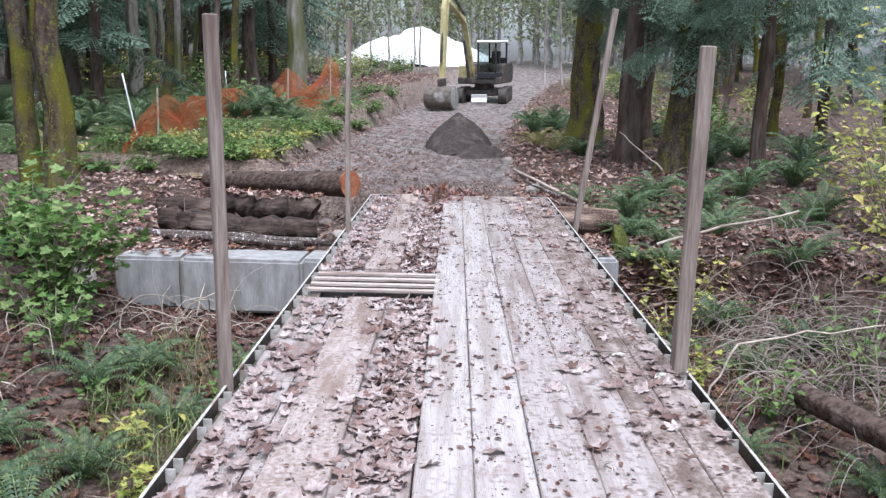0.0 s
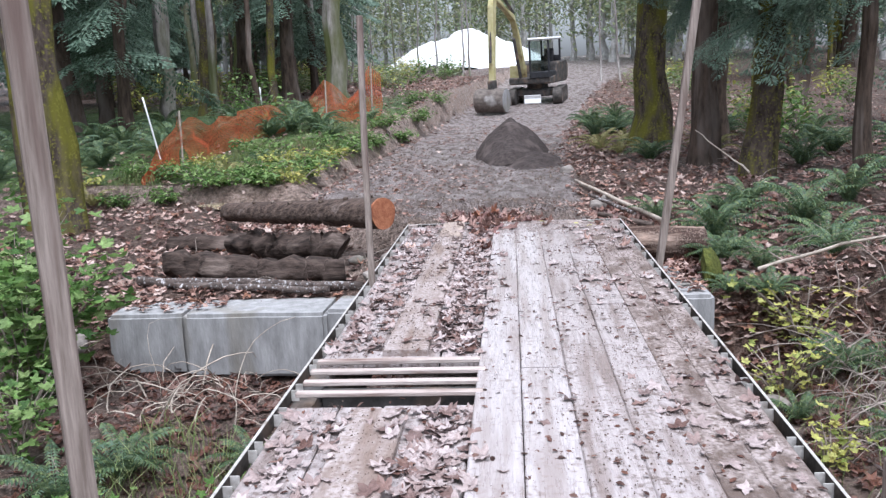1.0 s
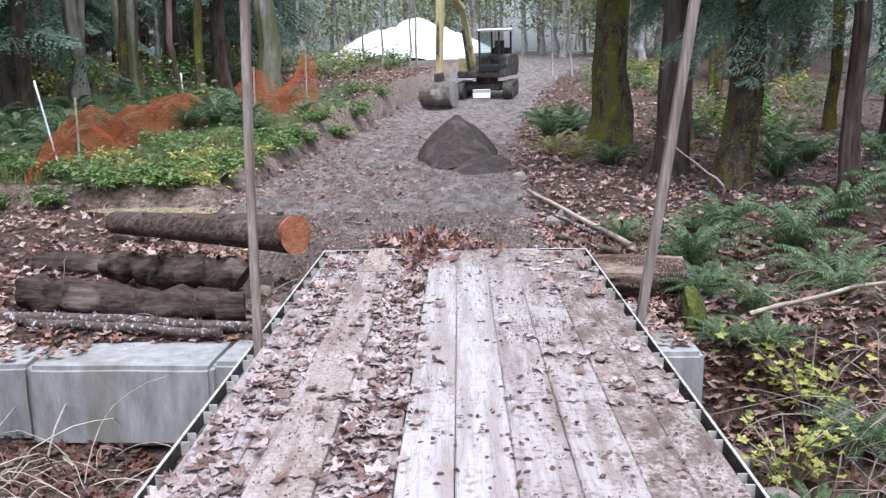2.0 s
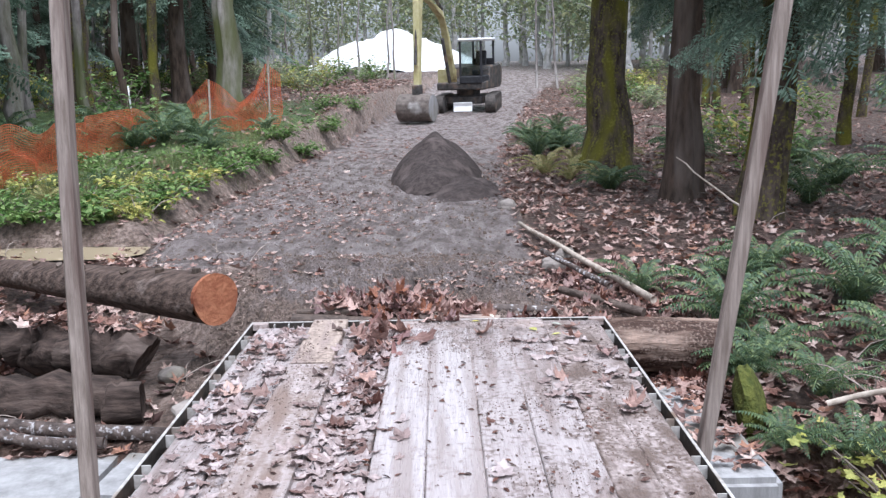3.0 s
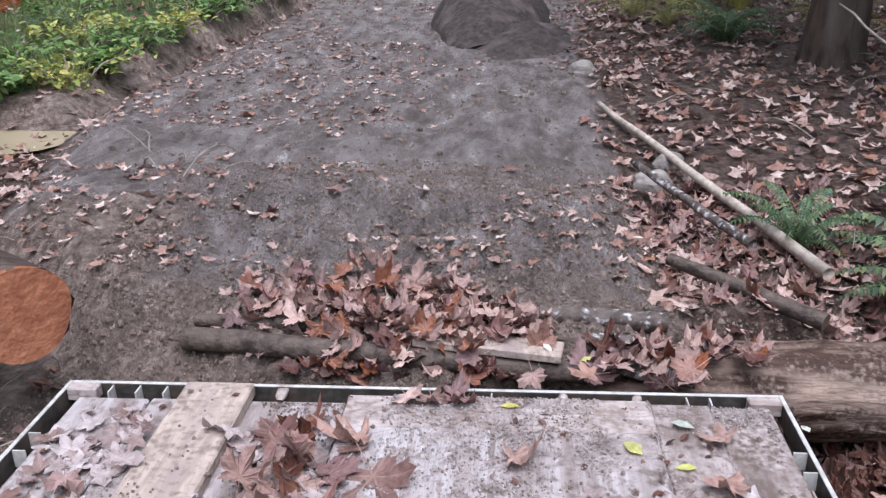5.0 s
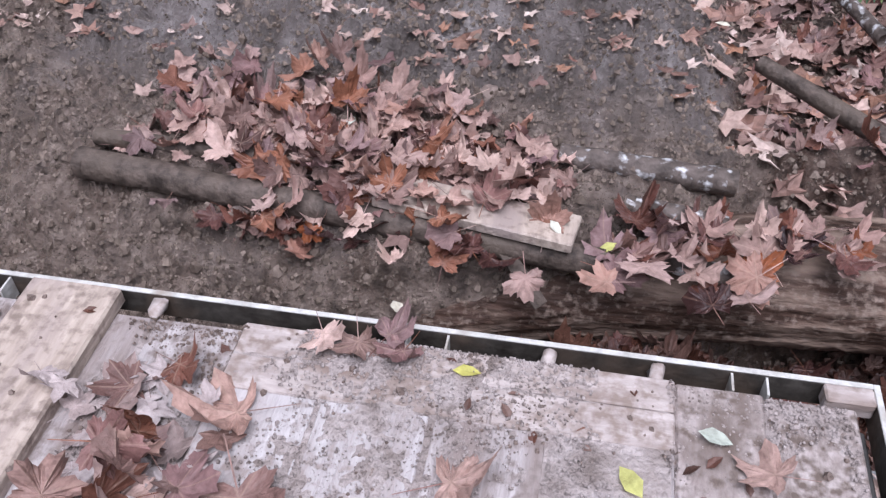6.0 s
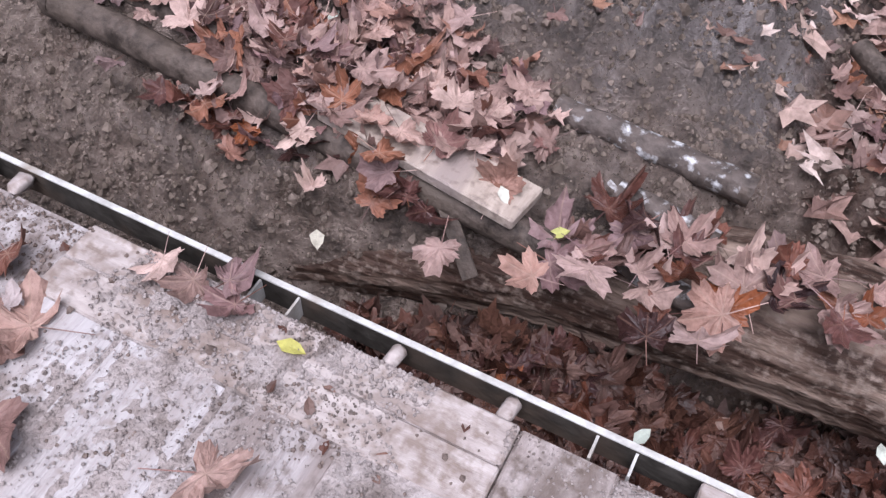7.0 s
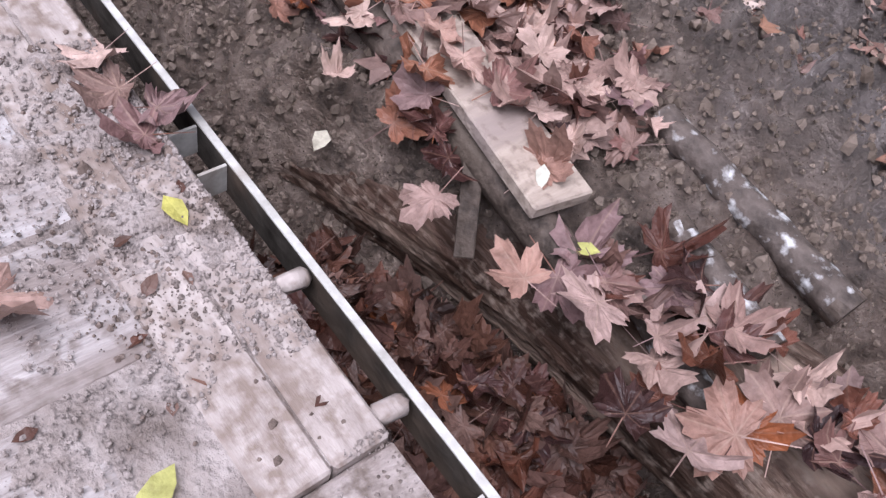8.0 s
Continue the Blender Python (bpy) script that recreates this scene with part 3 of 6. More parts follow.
# ---------------------------------------------------------------- the plank bridge
bridge = thing("plank_bridge", "grey weathered plank bridge on a steel frame, strewn with leaves", "bridge")


def plank(x0, x1, y0, y1, z0, z1, mat, name="plank", seed=0, parent=None, label=""):
    """A long board with worn edges and a slight wave."""
    b = bmesh.new()
    r = random.Random(seed)
    n = max(2, int((y1 - y0) / 0.5) + 1)
    rows = []
    ph = r.random() * 6
    for i in range(n + 1):
        y = y0 + (y1 - y0) * i / n
        dz = 0.003 * math.sin(y * 1.7 + ph)
        dx = 0.0012 * math.sin(y * 0.9 + ph * 2)
        c = 0.006
        ring = [(x0, z0), (x1, z0), (x1, z1 - c), (x1 - c, z1), (x0 + c, z1), (x0, z1 - c)]
        rows.append([b.verts.new((px + dx + r.uniform(-0.0006, 0.0006), y, pz + dz)) for px, pz in ring])
    for p, q in zip(rows, rows[1:]):
        for i in range(6):
            j = (i + 1) % 6
            b.faces.new((p[i], p[j], q[j], q[i]))
    b.faces.new(rows[0][::-1])
    b.faces.new(rows[-1])
    bmesh.ops.recalc_face_normals(b, faces=b.faces[:])
    return part(name, b, mat, parent or bridge, label)


Y0, Y1 = -6.0, 9.75
xs = (-0.2, 0.02, 0.25, 0.48, 0.72, 0.9, 1.082)
for i, (p, q) in enumerate(zip(xs, xs[1:])):
    cuts = [Y0, (2.6, 4.9, 1.4, 6.2, 3.3, 5.3)[i], 9.575 if i < 4 else Y1]
    for j, (u, v) in enumerate(zip(cuts, cuts[1:])):
        plank(p + 0.0015, q - 0.0015, u + 0.0015, v - 0.0015, -0.02, (0.022, 0.022, 0.018, 0.016, 0.006, 0.002)[i] + 0.002 * j, M[("plank", "plank", "worn_plank", "worn_plank", "mud_plank", "mud_plank")[i]], seed=i * 7 + j)
for x0, x1, y0, y1 in ((-0.2, 0.36, 9.577, 9.665), (0.362, 0.72, 9.577, 9.665), (-0.2, 0.2, 9.668, 9.752), (0.203, 0.72, 9.668, 9.748)):
    part("plank", box(x0, y0, -0.02, x1, y1, 0.021 + 0.003 * (x0 > 0), 0.004), M["cross_plank"], bridge)
xs = (-1.082, -0.84, -0.63, -0.42, -0.205)
for i, (p, q) in enumerate(zip(xs, xs[1:])):
    for j, (u, v) in enumerate(((Y0, 4.46), (5.14, Y1))):
        plank(p + 0.004, q - 0.004, u, v, -0.045, -0.012 + 0.003 * ((i * 3 + j) % 3), M["worn_plank"], seed=50 + i * 3 + j)
plank(-0.76, -0.5, Y0, 4.33, -0.012, 0.028, M["board"], "cover_board", 71, label="muddy brown board laid along the deck")
plank(-0.74, -0.49, 5.22, 8.88, -0.012, 0.028, M["board"], "cover_board", 72, label="muddy brown board laid along the deck")
plank(-0.73, -0.51, 8.9, 9.79, -0.008, 0.032, M["fresh_board"], "cover_board", 73, label="newer yellowish board at the deck end")
for i, y in enumerate((4.56, 4.72, 4.89, 5.06)):
    b = box(-1.07, y - 0.023, 0.006, -0.16 - 0.03 * (i % 2), y + 0.023, 0.03, 0.004)
    part("slat", b, M["slat"], bridge, "pale wooden slat across a gap in the deck")
# steel side beams and cross beams below
for s in (-1, 1):
    part("side_beam", box(min(s * 1.0, s * 1.11), Y0, -0.5, max(s * 1.0, s * 1.11), 9.74, -0.05, 0.004), M["steel"], bridge, "dark steel beam")
    rail = part("edge_rail", box(s * 1.125 - 0.006, Y0, -0.06, s * 1.125 + 0.006, 9.815, 0.009, 0.002), M["rail"], bridge, "dirty steel edge strip, darkened for the shaded gap")
    part("rail_cap", box(s * 1.125 - 0.0065, Y0, 0.0095, s * 1.125 + 0.0065, 9.815, 0.0135, 0.001), M["rail_cap"], rail, "pale worn top of the edge strip")
rail = part("edge_rail", box(-1.118, 9.803, -0.06, 1.118, 9.815, 0.009, 0.002), M["rail"], bridge, "dirty steel edge strip, darkened for the shaded gap")
part("rail_cap", box(-1.118, 9.8025, 0.0095, 1.118, 9.8155, 0.0135, 0.001), M["rail_cap"], rail, "pale worn top of the edge strip")
for y in np.arange(-5.6, 9.7, 0.61):
    part("cross_beam", box(-0.995, y, -0.17, 0.995, y + 0.06, -0.05, 0.003), M["steel"], bridge)
for s in (-1, 1):
    y = -5.9
    k = 0
    while y < 9.7:
        b = box(s * 1.1 - 0.019, y, -0.05, s * 1.1 + 0.019, y + 0.005, 0.006, 0.0)
        part("rib", b, M["rail_cap"], bridge)
        y += (0.09, 0.24, 0.09, 0.31)[k % 4]
        k += 1
for i, x in enumerate((-0.98, -0.89, -0.8, 0.155, 0.242, 0.84, 0.91)):
    part("rib", box(x - 0.0025, 9.756, -0.05, x + 0.0025, 9.802, 0.006, 0.0), M["rail_cap"], bridge)


for i, x in enumerate((-0.42, 0.46, 0.685)):
    V, F = tube([(x, 9.748, -0.005), (x, 9.756, 0.001), (x + 0.003, 9.79, 0.002), (x, 9.8, -0.004)], [0.008, 0.015, 0.016, 0.008], 12, 0.2, i)
    part("bolt_head", np_mesh("bolt_head", V, F, M["cross_plank"], True), M["cross_plank"], bridge, "pale rounded bolt head at the deck end")


for s in (-1, 1):
    part("corner_plate", box(min(s * 1.02, s * 1.118), 9.757, -0.03, max(s * 1.02, s * 1.118), 9.802, 0.0155, 0.004), M["cross_plank"], bridge, "dirty pale corner plate")


# tall posts at the bridge's sides
def post(base, top, w, d, label):
    base, top = Vector(base), Vector(top)
    h = (top - base).length
    b = box(-w / 2, -d / 2, 0, w / 2, d / 2, h, 0.006)
    bmesh.ops.subdivide_edges(b, edges=[e for e in b.edges if e.calc_length() > h * 0.8], cuts=7)
    for v in b.verts:
        v.co.x += 0.006 * math.sin(v.co.z * 2.1 + base.x)
    q = (top - base).to_track_quat("Z", "Y").to_matrix().to_4x4()
    ob = part("wooden_post", b, M["post"])
    ob.matrix_basis = Matrix.Translation(base) @ q
    return tagged(ob, label, "post", "posts along the bridge")


post((-1.125, 2.64, -0.08), (-1.15, 2.62, 1.7), 0.042, 0.06, "tall square wooden post fixed to the bridge edge")
post((-1.1, 7.1, -0.08), (-1.105, 7.28, 2.0), 0.045, 0.065, "tall square wooden post fixed to the bridge edge")
post((1.17, 7.95, -0.5), (1.54, 8.0, 2.2), 0.05, 0.06, "thin leaning wooden post standing beside the bridge edge")
fourth_post = post((1.09, 3.0, -0.08), (1.115, 3.0, 1.62), 0.052, 0.07, "tall square wooden post with a short brace at its foot")
part("brace", box(0.037, -0.04, -0.15, 0.07, 0.035, 0.42, 0.004), M["post"], fourth_post, "short dark brace")


# ---------------------------------------------------------------- concrete blocks
def block(name, size, m, label, seed=0):
    b = bmesh.new()
    bmesh.ops.create_cube(b, size=1)
    for v in b.verts:
        v.co = Vector((v.co.x * size[0], v.co.y * size[1], (v.co.z + 0.5) * size[2]))
    bmesh.ops.bevel(b, geom=b.edges[:], offset=0.035, segments=2, affect="EDGES")
    bmesh.ops.subdivide_edges(b, edges=[e for e in b.edges if e.calc_length() > 0.3], cuts=5, use_grid_fill=True)
    for v in b.verts:
        v.co += Vector(noise.noise_vector(v.co * 3 + Vector((seed, 0, 0)))) * 0.008
    ob = part(name, b, M["concrete"])
    ob.matrix_basis = m
    return tagged(ob, label, "concrete block", "blocks of the abutment")


block("concrete_block", (1.42, 0.75, 0.64), pose(-2.52, 8.99, -1.27, 0, 0, -1), "grey cast concrete block beside the bridge end", 1)
block("concrete_block", (0.78, 0.75, 0.62), pose(-3.64, 9.03, -1.25, 0, 0, 3), "grey concrete block with leaves on its top", 2)
block("concrete_block", (0.75, 1.3, 0.6), pose(-1.42, 9.3, -1.22, 0, 0, -5), "grey concrete block under the bridge edge", 3)
block("concrete_block", (1.5, 0.75, 0.6), pose(1.08, 8.92, -1.12, 0, 0, 0), "grey concrete block with a leaf-covered top", 4)
block("concrete_block", (1.5, 0.72, 0.6), pose(0.98, 9.66, -1.13, 0, 0, 0), "grey concrete block with a leaf-covered top", 5)
block("concrete_block", (1.5, 0.75, 0.6), pose(-0.45, 8.95, -1.12, 0, 0, 0), "grey concrete block under the bridge", 6)


# ---------------------------------------------------------------- logs and sticks
def log(name, a, b, r0, r1, mat, label, category="log", sides=20, rough=0.035, seed=0, sag=0.0, wob=0.0, rings=9, ends=None, knots=0):
    V, F = tube(along(a, b, rings, sag, wob, seed), np.linspace(r0, r1, rings), sides, rough, seed, caps=not ends)
    ob = tagged(part(name, np_mesh(name, V, F, mat, True), mat), label, category)
    d = (Vector(b) - Vector(a)).normalized()
    if ends:
        for p, rad, way in ((Vector(a), r0, -d), (Vector(b), r1, d)):
            bm = bmesh.new()
            bmesh.ops.create_circle(bm, cap_ends=True, radius=rad * 0.985, segments=28)
            q = way.to_track_quat("Z", "Y").to_matrix().to_4x4()
            ext = bmesh.ops.extrude_face_region(bm, geom=bm.faces[:])
            bmesh.ops.translate(bm, verts=[v for v in ext["geom"] if isinstance(v, bmesh.types.BMVert)], vec=(0, 0, -0.03))
            for v in bm.verts:
                v.co.x *= 1 + 0.05 * math.sin(3 * math.atan2(v.co.y, v.co.x))
            bm.transform(Matrix.Translation(p + way * 0.004) @ q)
            fresh = ends == M["cut"] and way.x > 0
            part("cut_end", bm, M["cut"] if fresh else M["limb"], ob, "orange sawn end" if fresh else "dark broken end")
    if knots:
        r = random.Random(seed + 5)
        for i in range(knots):
            t = 0.08 + 0.85 * (i + r.uniform(-0.2, 0.2)) / knots
            p = Vector(a).lerp(Vector(b), t)
            rad = r0 + (r1 - r0) * t
            out = (Vector((0, -0.35, 1)) + Vector((0, r.uniform(-0.5, 0.4), 0))).normalized()
            kv, kf = tube([p + out * rad * 0.9, p + out * (rad + 0.025)], [0.035, 0.028], 8, 0.1, i)
            part("knot", np_mesh("knot", kv, kf, M["bark"], False), M["bark"], ob)
    return ob


log("felled_log", (-1.43, 10.1, 0.1), (-3.85, 12.1, -0.1), 0.18, 0.125, M["log_bark"], "felled log with bark and an orange sawn end", seed=3, ends=M["cut"], knots=6, wob=0.002)
log("old_log", (-1.88, 9.96, -0.26), (-3.3, 10.4, -0.24), 0.15, 0.11, M["rotten_log"], "dark rotting log with leaves on top", seed=4, rough=0.07, wob=0.04, rings=19)
log("old_log", (-1.8, 9.62, -0.44), (-3.85, 10.0, -0.4), 0.14, 0.16, M["rotten_log"], "dark rotting log behind the concrete blocks", seed=5, rough=0.07, wob=0.04, rings=19)
log("old_log", (-2.9, 10.75, -0.33), (-4.3, 11.1, -0.36), 0.13, 0.1, M["rotten_log"], "dark rotting log behind the concrete blocks", seed=6, rough=0.07, wob=0.015)
log("pole", (-1.55, 9.3, -0.53), (-4.1, 9.66, -0.5), 0.045, 0.06, M["stick"], "thin pole lying on the concrete blocks", "stick", 10, 0.05, 7, wob=0.01)
log("pole", (-1.9, 9.22, -0.54), (-3.6, 9.42, -0.52), 0.035, 0.04, M["stick"], "thin pole lying on the concrete blocks", "stick", 10, 0.05, 8, wob=0.01)
bend = ((-0.45, 10.09, -0.6), (-0.1, 10.21, -0.48), (0.2, 10.31, -0.43), (0.5, 10.4, -0.41), (1.0, 10.5, -0.385), (1.6, 10.56, -0.4), (2.15, 10.58, -0.44))
bx = np.linspace(-0.45, 2.15, 80)
V, F = tube([(x, np.interp(x, [p[0] for p in bend], [p[1] for p in bend]), np.interp(x, [p[0] for p in bend], [p[2] for p in bend])) for x in bx],
            np.interp(bx, (-0.45, 0.2, 0.5, 1.0, 2.15), (0.11, 0.13, 0.145, 0.19, 0.2)), 64, 0.022, 9)
tagged(part("sill_log", np_mesh("sill_log", V, F, M["bare_log"], True), M["bare_log"]), "barkless brown log lying across the track's end", "log")
log("creek_log", (2.72, 5.35, -0.95), (3.35, 3.4, -0.93), 0.1, 0.12, M["log_bark"], "reddish log lying on the creek bank", seed=10, rough=0.05)
log("limb", (-0.972, 10.4, -0.135), (0.66, 10.285, -0.195), 0.048, 0.042, M["limb"], "grey round limb laid against the track's end", "limb", 14, 0.02, 11, wob=0.002, ends=M["limb"])
log("limb", (0.66, 10.37, -0.2), (0.98, 10.31, -0.23), 0.035, 0.03, M["stick"], "short limb with white lichen", "limb", 12, 0.025, 12, wob=0.002, ends=M["limb"])
log("limb", (0.42, 10.68, -0.14), (0.927, 10.66, -0.165), 0.035, 0.042, M["stick"], "short limb with white lichen", "limb", 12, 0.025, 13, wob=0.002, ends=M["limb"])
log("limb", (0.62, 10.52, -0.17), (0.893, 10.47, -0.185), 0.03, 0.04, M["stick"], "short limb with white lichen", "limb", 12, 0.025, 14, wob=0.002, ends=M["limb"])
log("limb", (-0.95, 10.485, -0.1), (-0.45, 10.47, -0.1), 0.028, 0.03, M["limb"], "thin dark limb under leaves", "limb", 10, 0.025, 15, wob=0.002, ends=M["limb"])
log("pole", (1.86, 11.5, -0.3), (0.98, 14.3, -0.06), 0.034, 0.022, M["pale_stick"], "pale thin pole along the track's edge", "stick", 10, 0.03, 16, wob=0.004)
log("pole", (1.52, 11.65, -0.21), (1.06, 12.75, -0.1), 0.03, 0.024, M["stick"], "dark thin pole along the track's edge", "stick", 10, 0.03, 17, wob=0.004)
log("limb", (1.05, 11.33, -0.16), (1.62, 10.84, -0.24), 0.03, 0.04, M["limb"], "dark limb lying on leaves", "limb", 10, 0.025, 18, wob=0.002, ends=M["limb"])
# small boards on the limbs
ob = tagged(part("offcut_board", box(-0.28, -0.068, 0, 0.28, 0.068, 0.032, 0.004), M["fresh_board"]), "short weathered board resting on a limb", "board")
ob.matrix_basis = pose(0.215, 10.36, -0.135, -4, 2, -8)
ob = tagged(part("shim", box(-0.02, -0.12, 0, 0.02, 0.12, 0.008, 0.002), M["limb"]), "thin grey wooden shim leaning on a log", "board")
d = Vector((0.13, -0.1, -0.12)).normalized()
s = d.cross(Vector((0, -0.6, 0.8))).normalized()
ob.matrix_basis = Matrix.Translation((0.345, 10.255, -0.215)) @ Matrix((s, d, s.cross(d))).transposed().to_4x4()
ob = tagged(part("half_buried_board", box(-0.31, -0.09, 0, 0.31, 0.09, 0.03, 0.004), M["mud"]), "muddy board half sunk in the track", "board")
ob.matrix_basis = pose(0.0, 10.98, -0.15, 2, 0, 3)


# ---------------------------------------------------------------- heap of soil
def mound(name, at, rx, ry, h, mat, label, category, seed=0, sharp=1.3, n=56, skirt=0.06):
    gxs = np.linspace(-1, 1, n)
    U, W = np.meshgrid(gxs, gxs)
    d = np.sqrt(U ** 2 + W ** 2) + 0.12 * vnoise(U, W, 2.2, seed) * np.sqrt(U ** 2 + W ** 2)
    z = h * np.power(np.clip(1 - d, 0, 1), sharp) - skirt * (1 + 3 * (d > 0.98))
    xw, yw = at[0] + rx * U, at[1] + ry * W
    z = z * (1 + 0.1 * vnoise(xw, yw, 2.5, seed + 1)) + 0.03 * vnoise(xw, yw, 6, seed + 2)
    base = ground_z(xw, yw)
    Vv = np.stack([xw.ravel(), yw.ravel(), (base + z).ravel()], -1)
    ii = np.arange(n * n).reshape(n, n)
    Ff = np.stack([ii[:-1, :-1], ii[:-1, 1:], ii[1:, 1:], ii[1:, :-1]], -1).reshape(-1, 4)
    return tagged(part(name, np_mesh(name, Vv, Ff, mat, True), mat), label, category)


mound("mound_of_soil", (0.0, 19.2), 0.88, 2.1, 0.98, M["heap"], "heap of dark fresh soil on the track", "soil heap", 3, 0.52, skirt=0.22)
mound("mound_of_soil", (0.4, 17.6), 0.7, 1.5, 0.3, M["heap"], "low spill of dark soil beside the heap", "soil heap", 9, 0.9, skirt=0.06)
mound("tarpaulin_mound", (-2.7, 60.0), 6.3, 6.0, 2.75, M["tarp"], "large heap under a white tarpaulin", "tarp", 4, 0.75, skirt=0.35)
mound("mound_of_soil", (-4.2, 50.0), 2.0, 1.2, 0.7, M["heap"], "low dark heap of soil beside the white tarpaulin", "soil heap", 5, 1.0, skirt=0.2)


# ---------------------------------------------------------------- the excavator
def profile(points, x0, x1, bevel=0.02):
    """A side outline (y, z) given thickness from x0 to x1."""
    b = bmesh.new()
    f = b.faces.new([b.verts.new((x0, y, z)) for y, z in points])
    e = bmesh.ops.extrude_face_region(b, geom=[f])
    bmesh.ops.translate(b, verts=[v for v in e["geom"] if isinstance(v, bmesh.types.BMVert)], vec=(x1 - x0, 0, 0))
    bmesh.ops.recalc_face_normals(b, faces=b.faces[:])
    if bevel:
        bmesh.ops.bevel(b, geom=b.edges[:], offset=bevel, segments=1, affect="EDGES")
    return b


def rod(a, b, r, sides=12):
    V, F = tube([a, b], [r, r], sides)
    return np_mesh("rod", V, F, M["steel"], False)


def excavator(at):
    ex = thing("excavator", "small faded yellow tracked excavator with a muddy bucket", "excavator", at)
    for s in (-1, 1):
        x0, x1 = (s * 1.08 - 0.21, s * 1.08 + 0.21) if s > 0 else (-1.29, -0.87)
        pts = []
        for k in range(9):
            a = math.pi / 2 + math.pi * k / 8
            pts.append((-1.1 + 0.3 * math.cos(a), 0.31 + 0.3 * math.sin(a)))
        for k in range(9):
            a = -math.pi / 2 + math.pi * k / 8
            pts.append((1.1 + 0.3 * math.cos(a), 0.31 + 0.3 * math.sin(a)))
        tr = part("track", profile(pts, x0, x1, 0.02), M["rubber"], ex, "black rubber track caked with mud")
        tr.matrix_basis = pose(0, 0, 0, 0, 0, 14)
        for yy in (-1.1, -0.5, 0, 0.5, 1.1):
            V, F = tube([(x0 - 0.01, yy, 0.3), (x1 + 0.01, yy, 0.3)], [0.2 if abs(yy) > 1 else 0.13] * 2, 14)
            part("roller", np_mesh("roller", V, F, M["steel"], False), M["steel"], tr)
        for k in range(11):
            part("grouser", box(x0 - 0.005, -1.1 + 0.22 * k - 0.03, 0.0, x1 + 0.005, -1.1 + 0.22 * k + 0.03, 0.03, 0.005), M["rubber"], tr)
    part("undercarriage", box(-0.87, -0.7, 0.3, 0.87, 0.7, 0.58, 0.04), M["steel"], ex, "dark steel undercarriage")
    part("blade", profile([(-1.75, 0.12), (-1.68, 0.1), (-1.62, 0.3), (-1.66, 0.42), (-1.74, 0.42), (-1.7, 0.3)], -0.38, 0.38, 0.01), M["white_paint"], ex, "pale dozer blade").matrix_basis = pose(0, 0, 0, 0, 0, 14)
    V, F = tube([(0, 0, 0.55), (0, 0, 0.78)], [0.5, 0.5], 24)
    part("slew_ring", np_mesh("slew_ring", V, F, M["steel"], False), M["steel"], ex)
    part("body", profile([(-0.95, 0.78), (1.2, 0.78), (1.35, 0.95), (1.35, 1.5), (1.1, 1.62), (-0.1, 1.55), (-0.2, 1.1), (-0.95, 1.05)], -1.05, 1.05, 0.05), M["steel"], ex, "dark grimy body panels")
    part("side_panel", box(-1.0, -0.9, 1.02, -0.15, -0.86, 1.5, 0.02), M["yellow"], ex, "faded yellow panel")
    part("counterweight", profile([(1.2, 0.82), (1.5, 0.9), (1.55, 1.4), (1.3, 1.5)], -1.0, 1.0, 0.05), M["steel"], ex)
    cab = part("cab", box(0.02, -1.0, 1.0, 1.02, 0.55, 1.25, 0.03), M["dark"], ex, "cab with a white roof and dark frame")
    for px, py in ((0.06, -0.96), (0.98, -0.96), (0.06, 0.5), (0.98, 0.5)):
        part("cab_pillar", box(px - 0.04, py - 0.04, 1.25, px + 0.04, py + 0.04, 2.42, 0.01), M["dark"], cab)
    part("cab_roof", box(-0.02, -1.05, 2.4, 1.06, 0.6, 2.5, 0.04), M["white_paint"], cab, "white cab roof")
    part("cab_rear", box(0.06, 0.47, 1.25, 0.98, 0.53, 1.8, 0.01), M["dark"], cab)
    part("windscreen", box(0.1, -0.972, 1.27, 0.94, -0.964, 2.38, 0), M["glass"], cab)
    part("side_window", box(0.056, -0.9, 1.3, 0.064, 0.45, 2.38, 0), M["glass"], cab)
    part("seat", profile([(-0.3, 1.25), (0.2, 1.25), (0.35, 2.05), (0.22, 2.08), (0.1, 1.45), (-0.3, 1.42)], 0.3, 0.75, 0.03), M["dark"], cab)
    # boom, arm and bucket reach towards the bridge
    boom = part("boom", profile([(-0.95, 1.15), (-0.65, 1.05), (-1.3, 2.55), (-1.75, 3.15), (-3.6, 4.05), (-3.75, 3.85), (-1.95, 3.35), (-1.6, 2.85)], -0.5, -0.2, 0.03), M["yellow"], ex, "bent yellow boom")
    part("cylinder", rod((-0.35, -1.15, 1.05), (-0.35, -1.75, 2.5), 0.07), M["steel"], boom)
    part("cylinder", rod((-0.35, -1.7, 3.45), (-0.35, -3.3, 4.3), 0.065), M["steel"], boom)
    arm = part("arm", profile([(-3.45, 4.35), (-3.75, 4.3), (-4.05, 3.6), (-4.25, 1.1), (-4.05, 1.05), (-3.7, 3.4)], -0.47, -0.23, 0.02), M["yellow"], ex, "upright yellow arm")
    part("cylinder", rod((-0.35, -3.95, 3.4), (-0.35, -4.25, 1.75), 0.055), M["steel"], arm)
    part("linkage", box(-0.5, -4.35, 0.75, -0.2, -4.0, 1.15, 0.03), M["steel"], arm, "dark steel bucket linkage")
    drum = [(-4.22 + 0.43 * math.cos(2 * math.pi * k / 20), 0.44 + 0.43 * math.sin(2 * math.pi * k / 20)) for k in range(20)]
    bk = part("bucket", profile(drum, -1.05, 0.3, 0.02), M["bucket"], ex, "wide rounded muddy steel bucket")
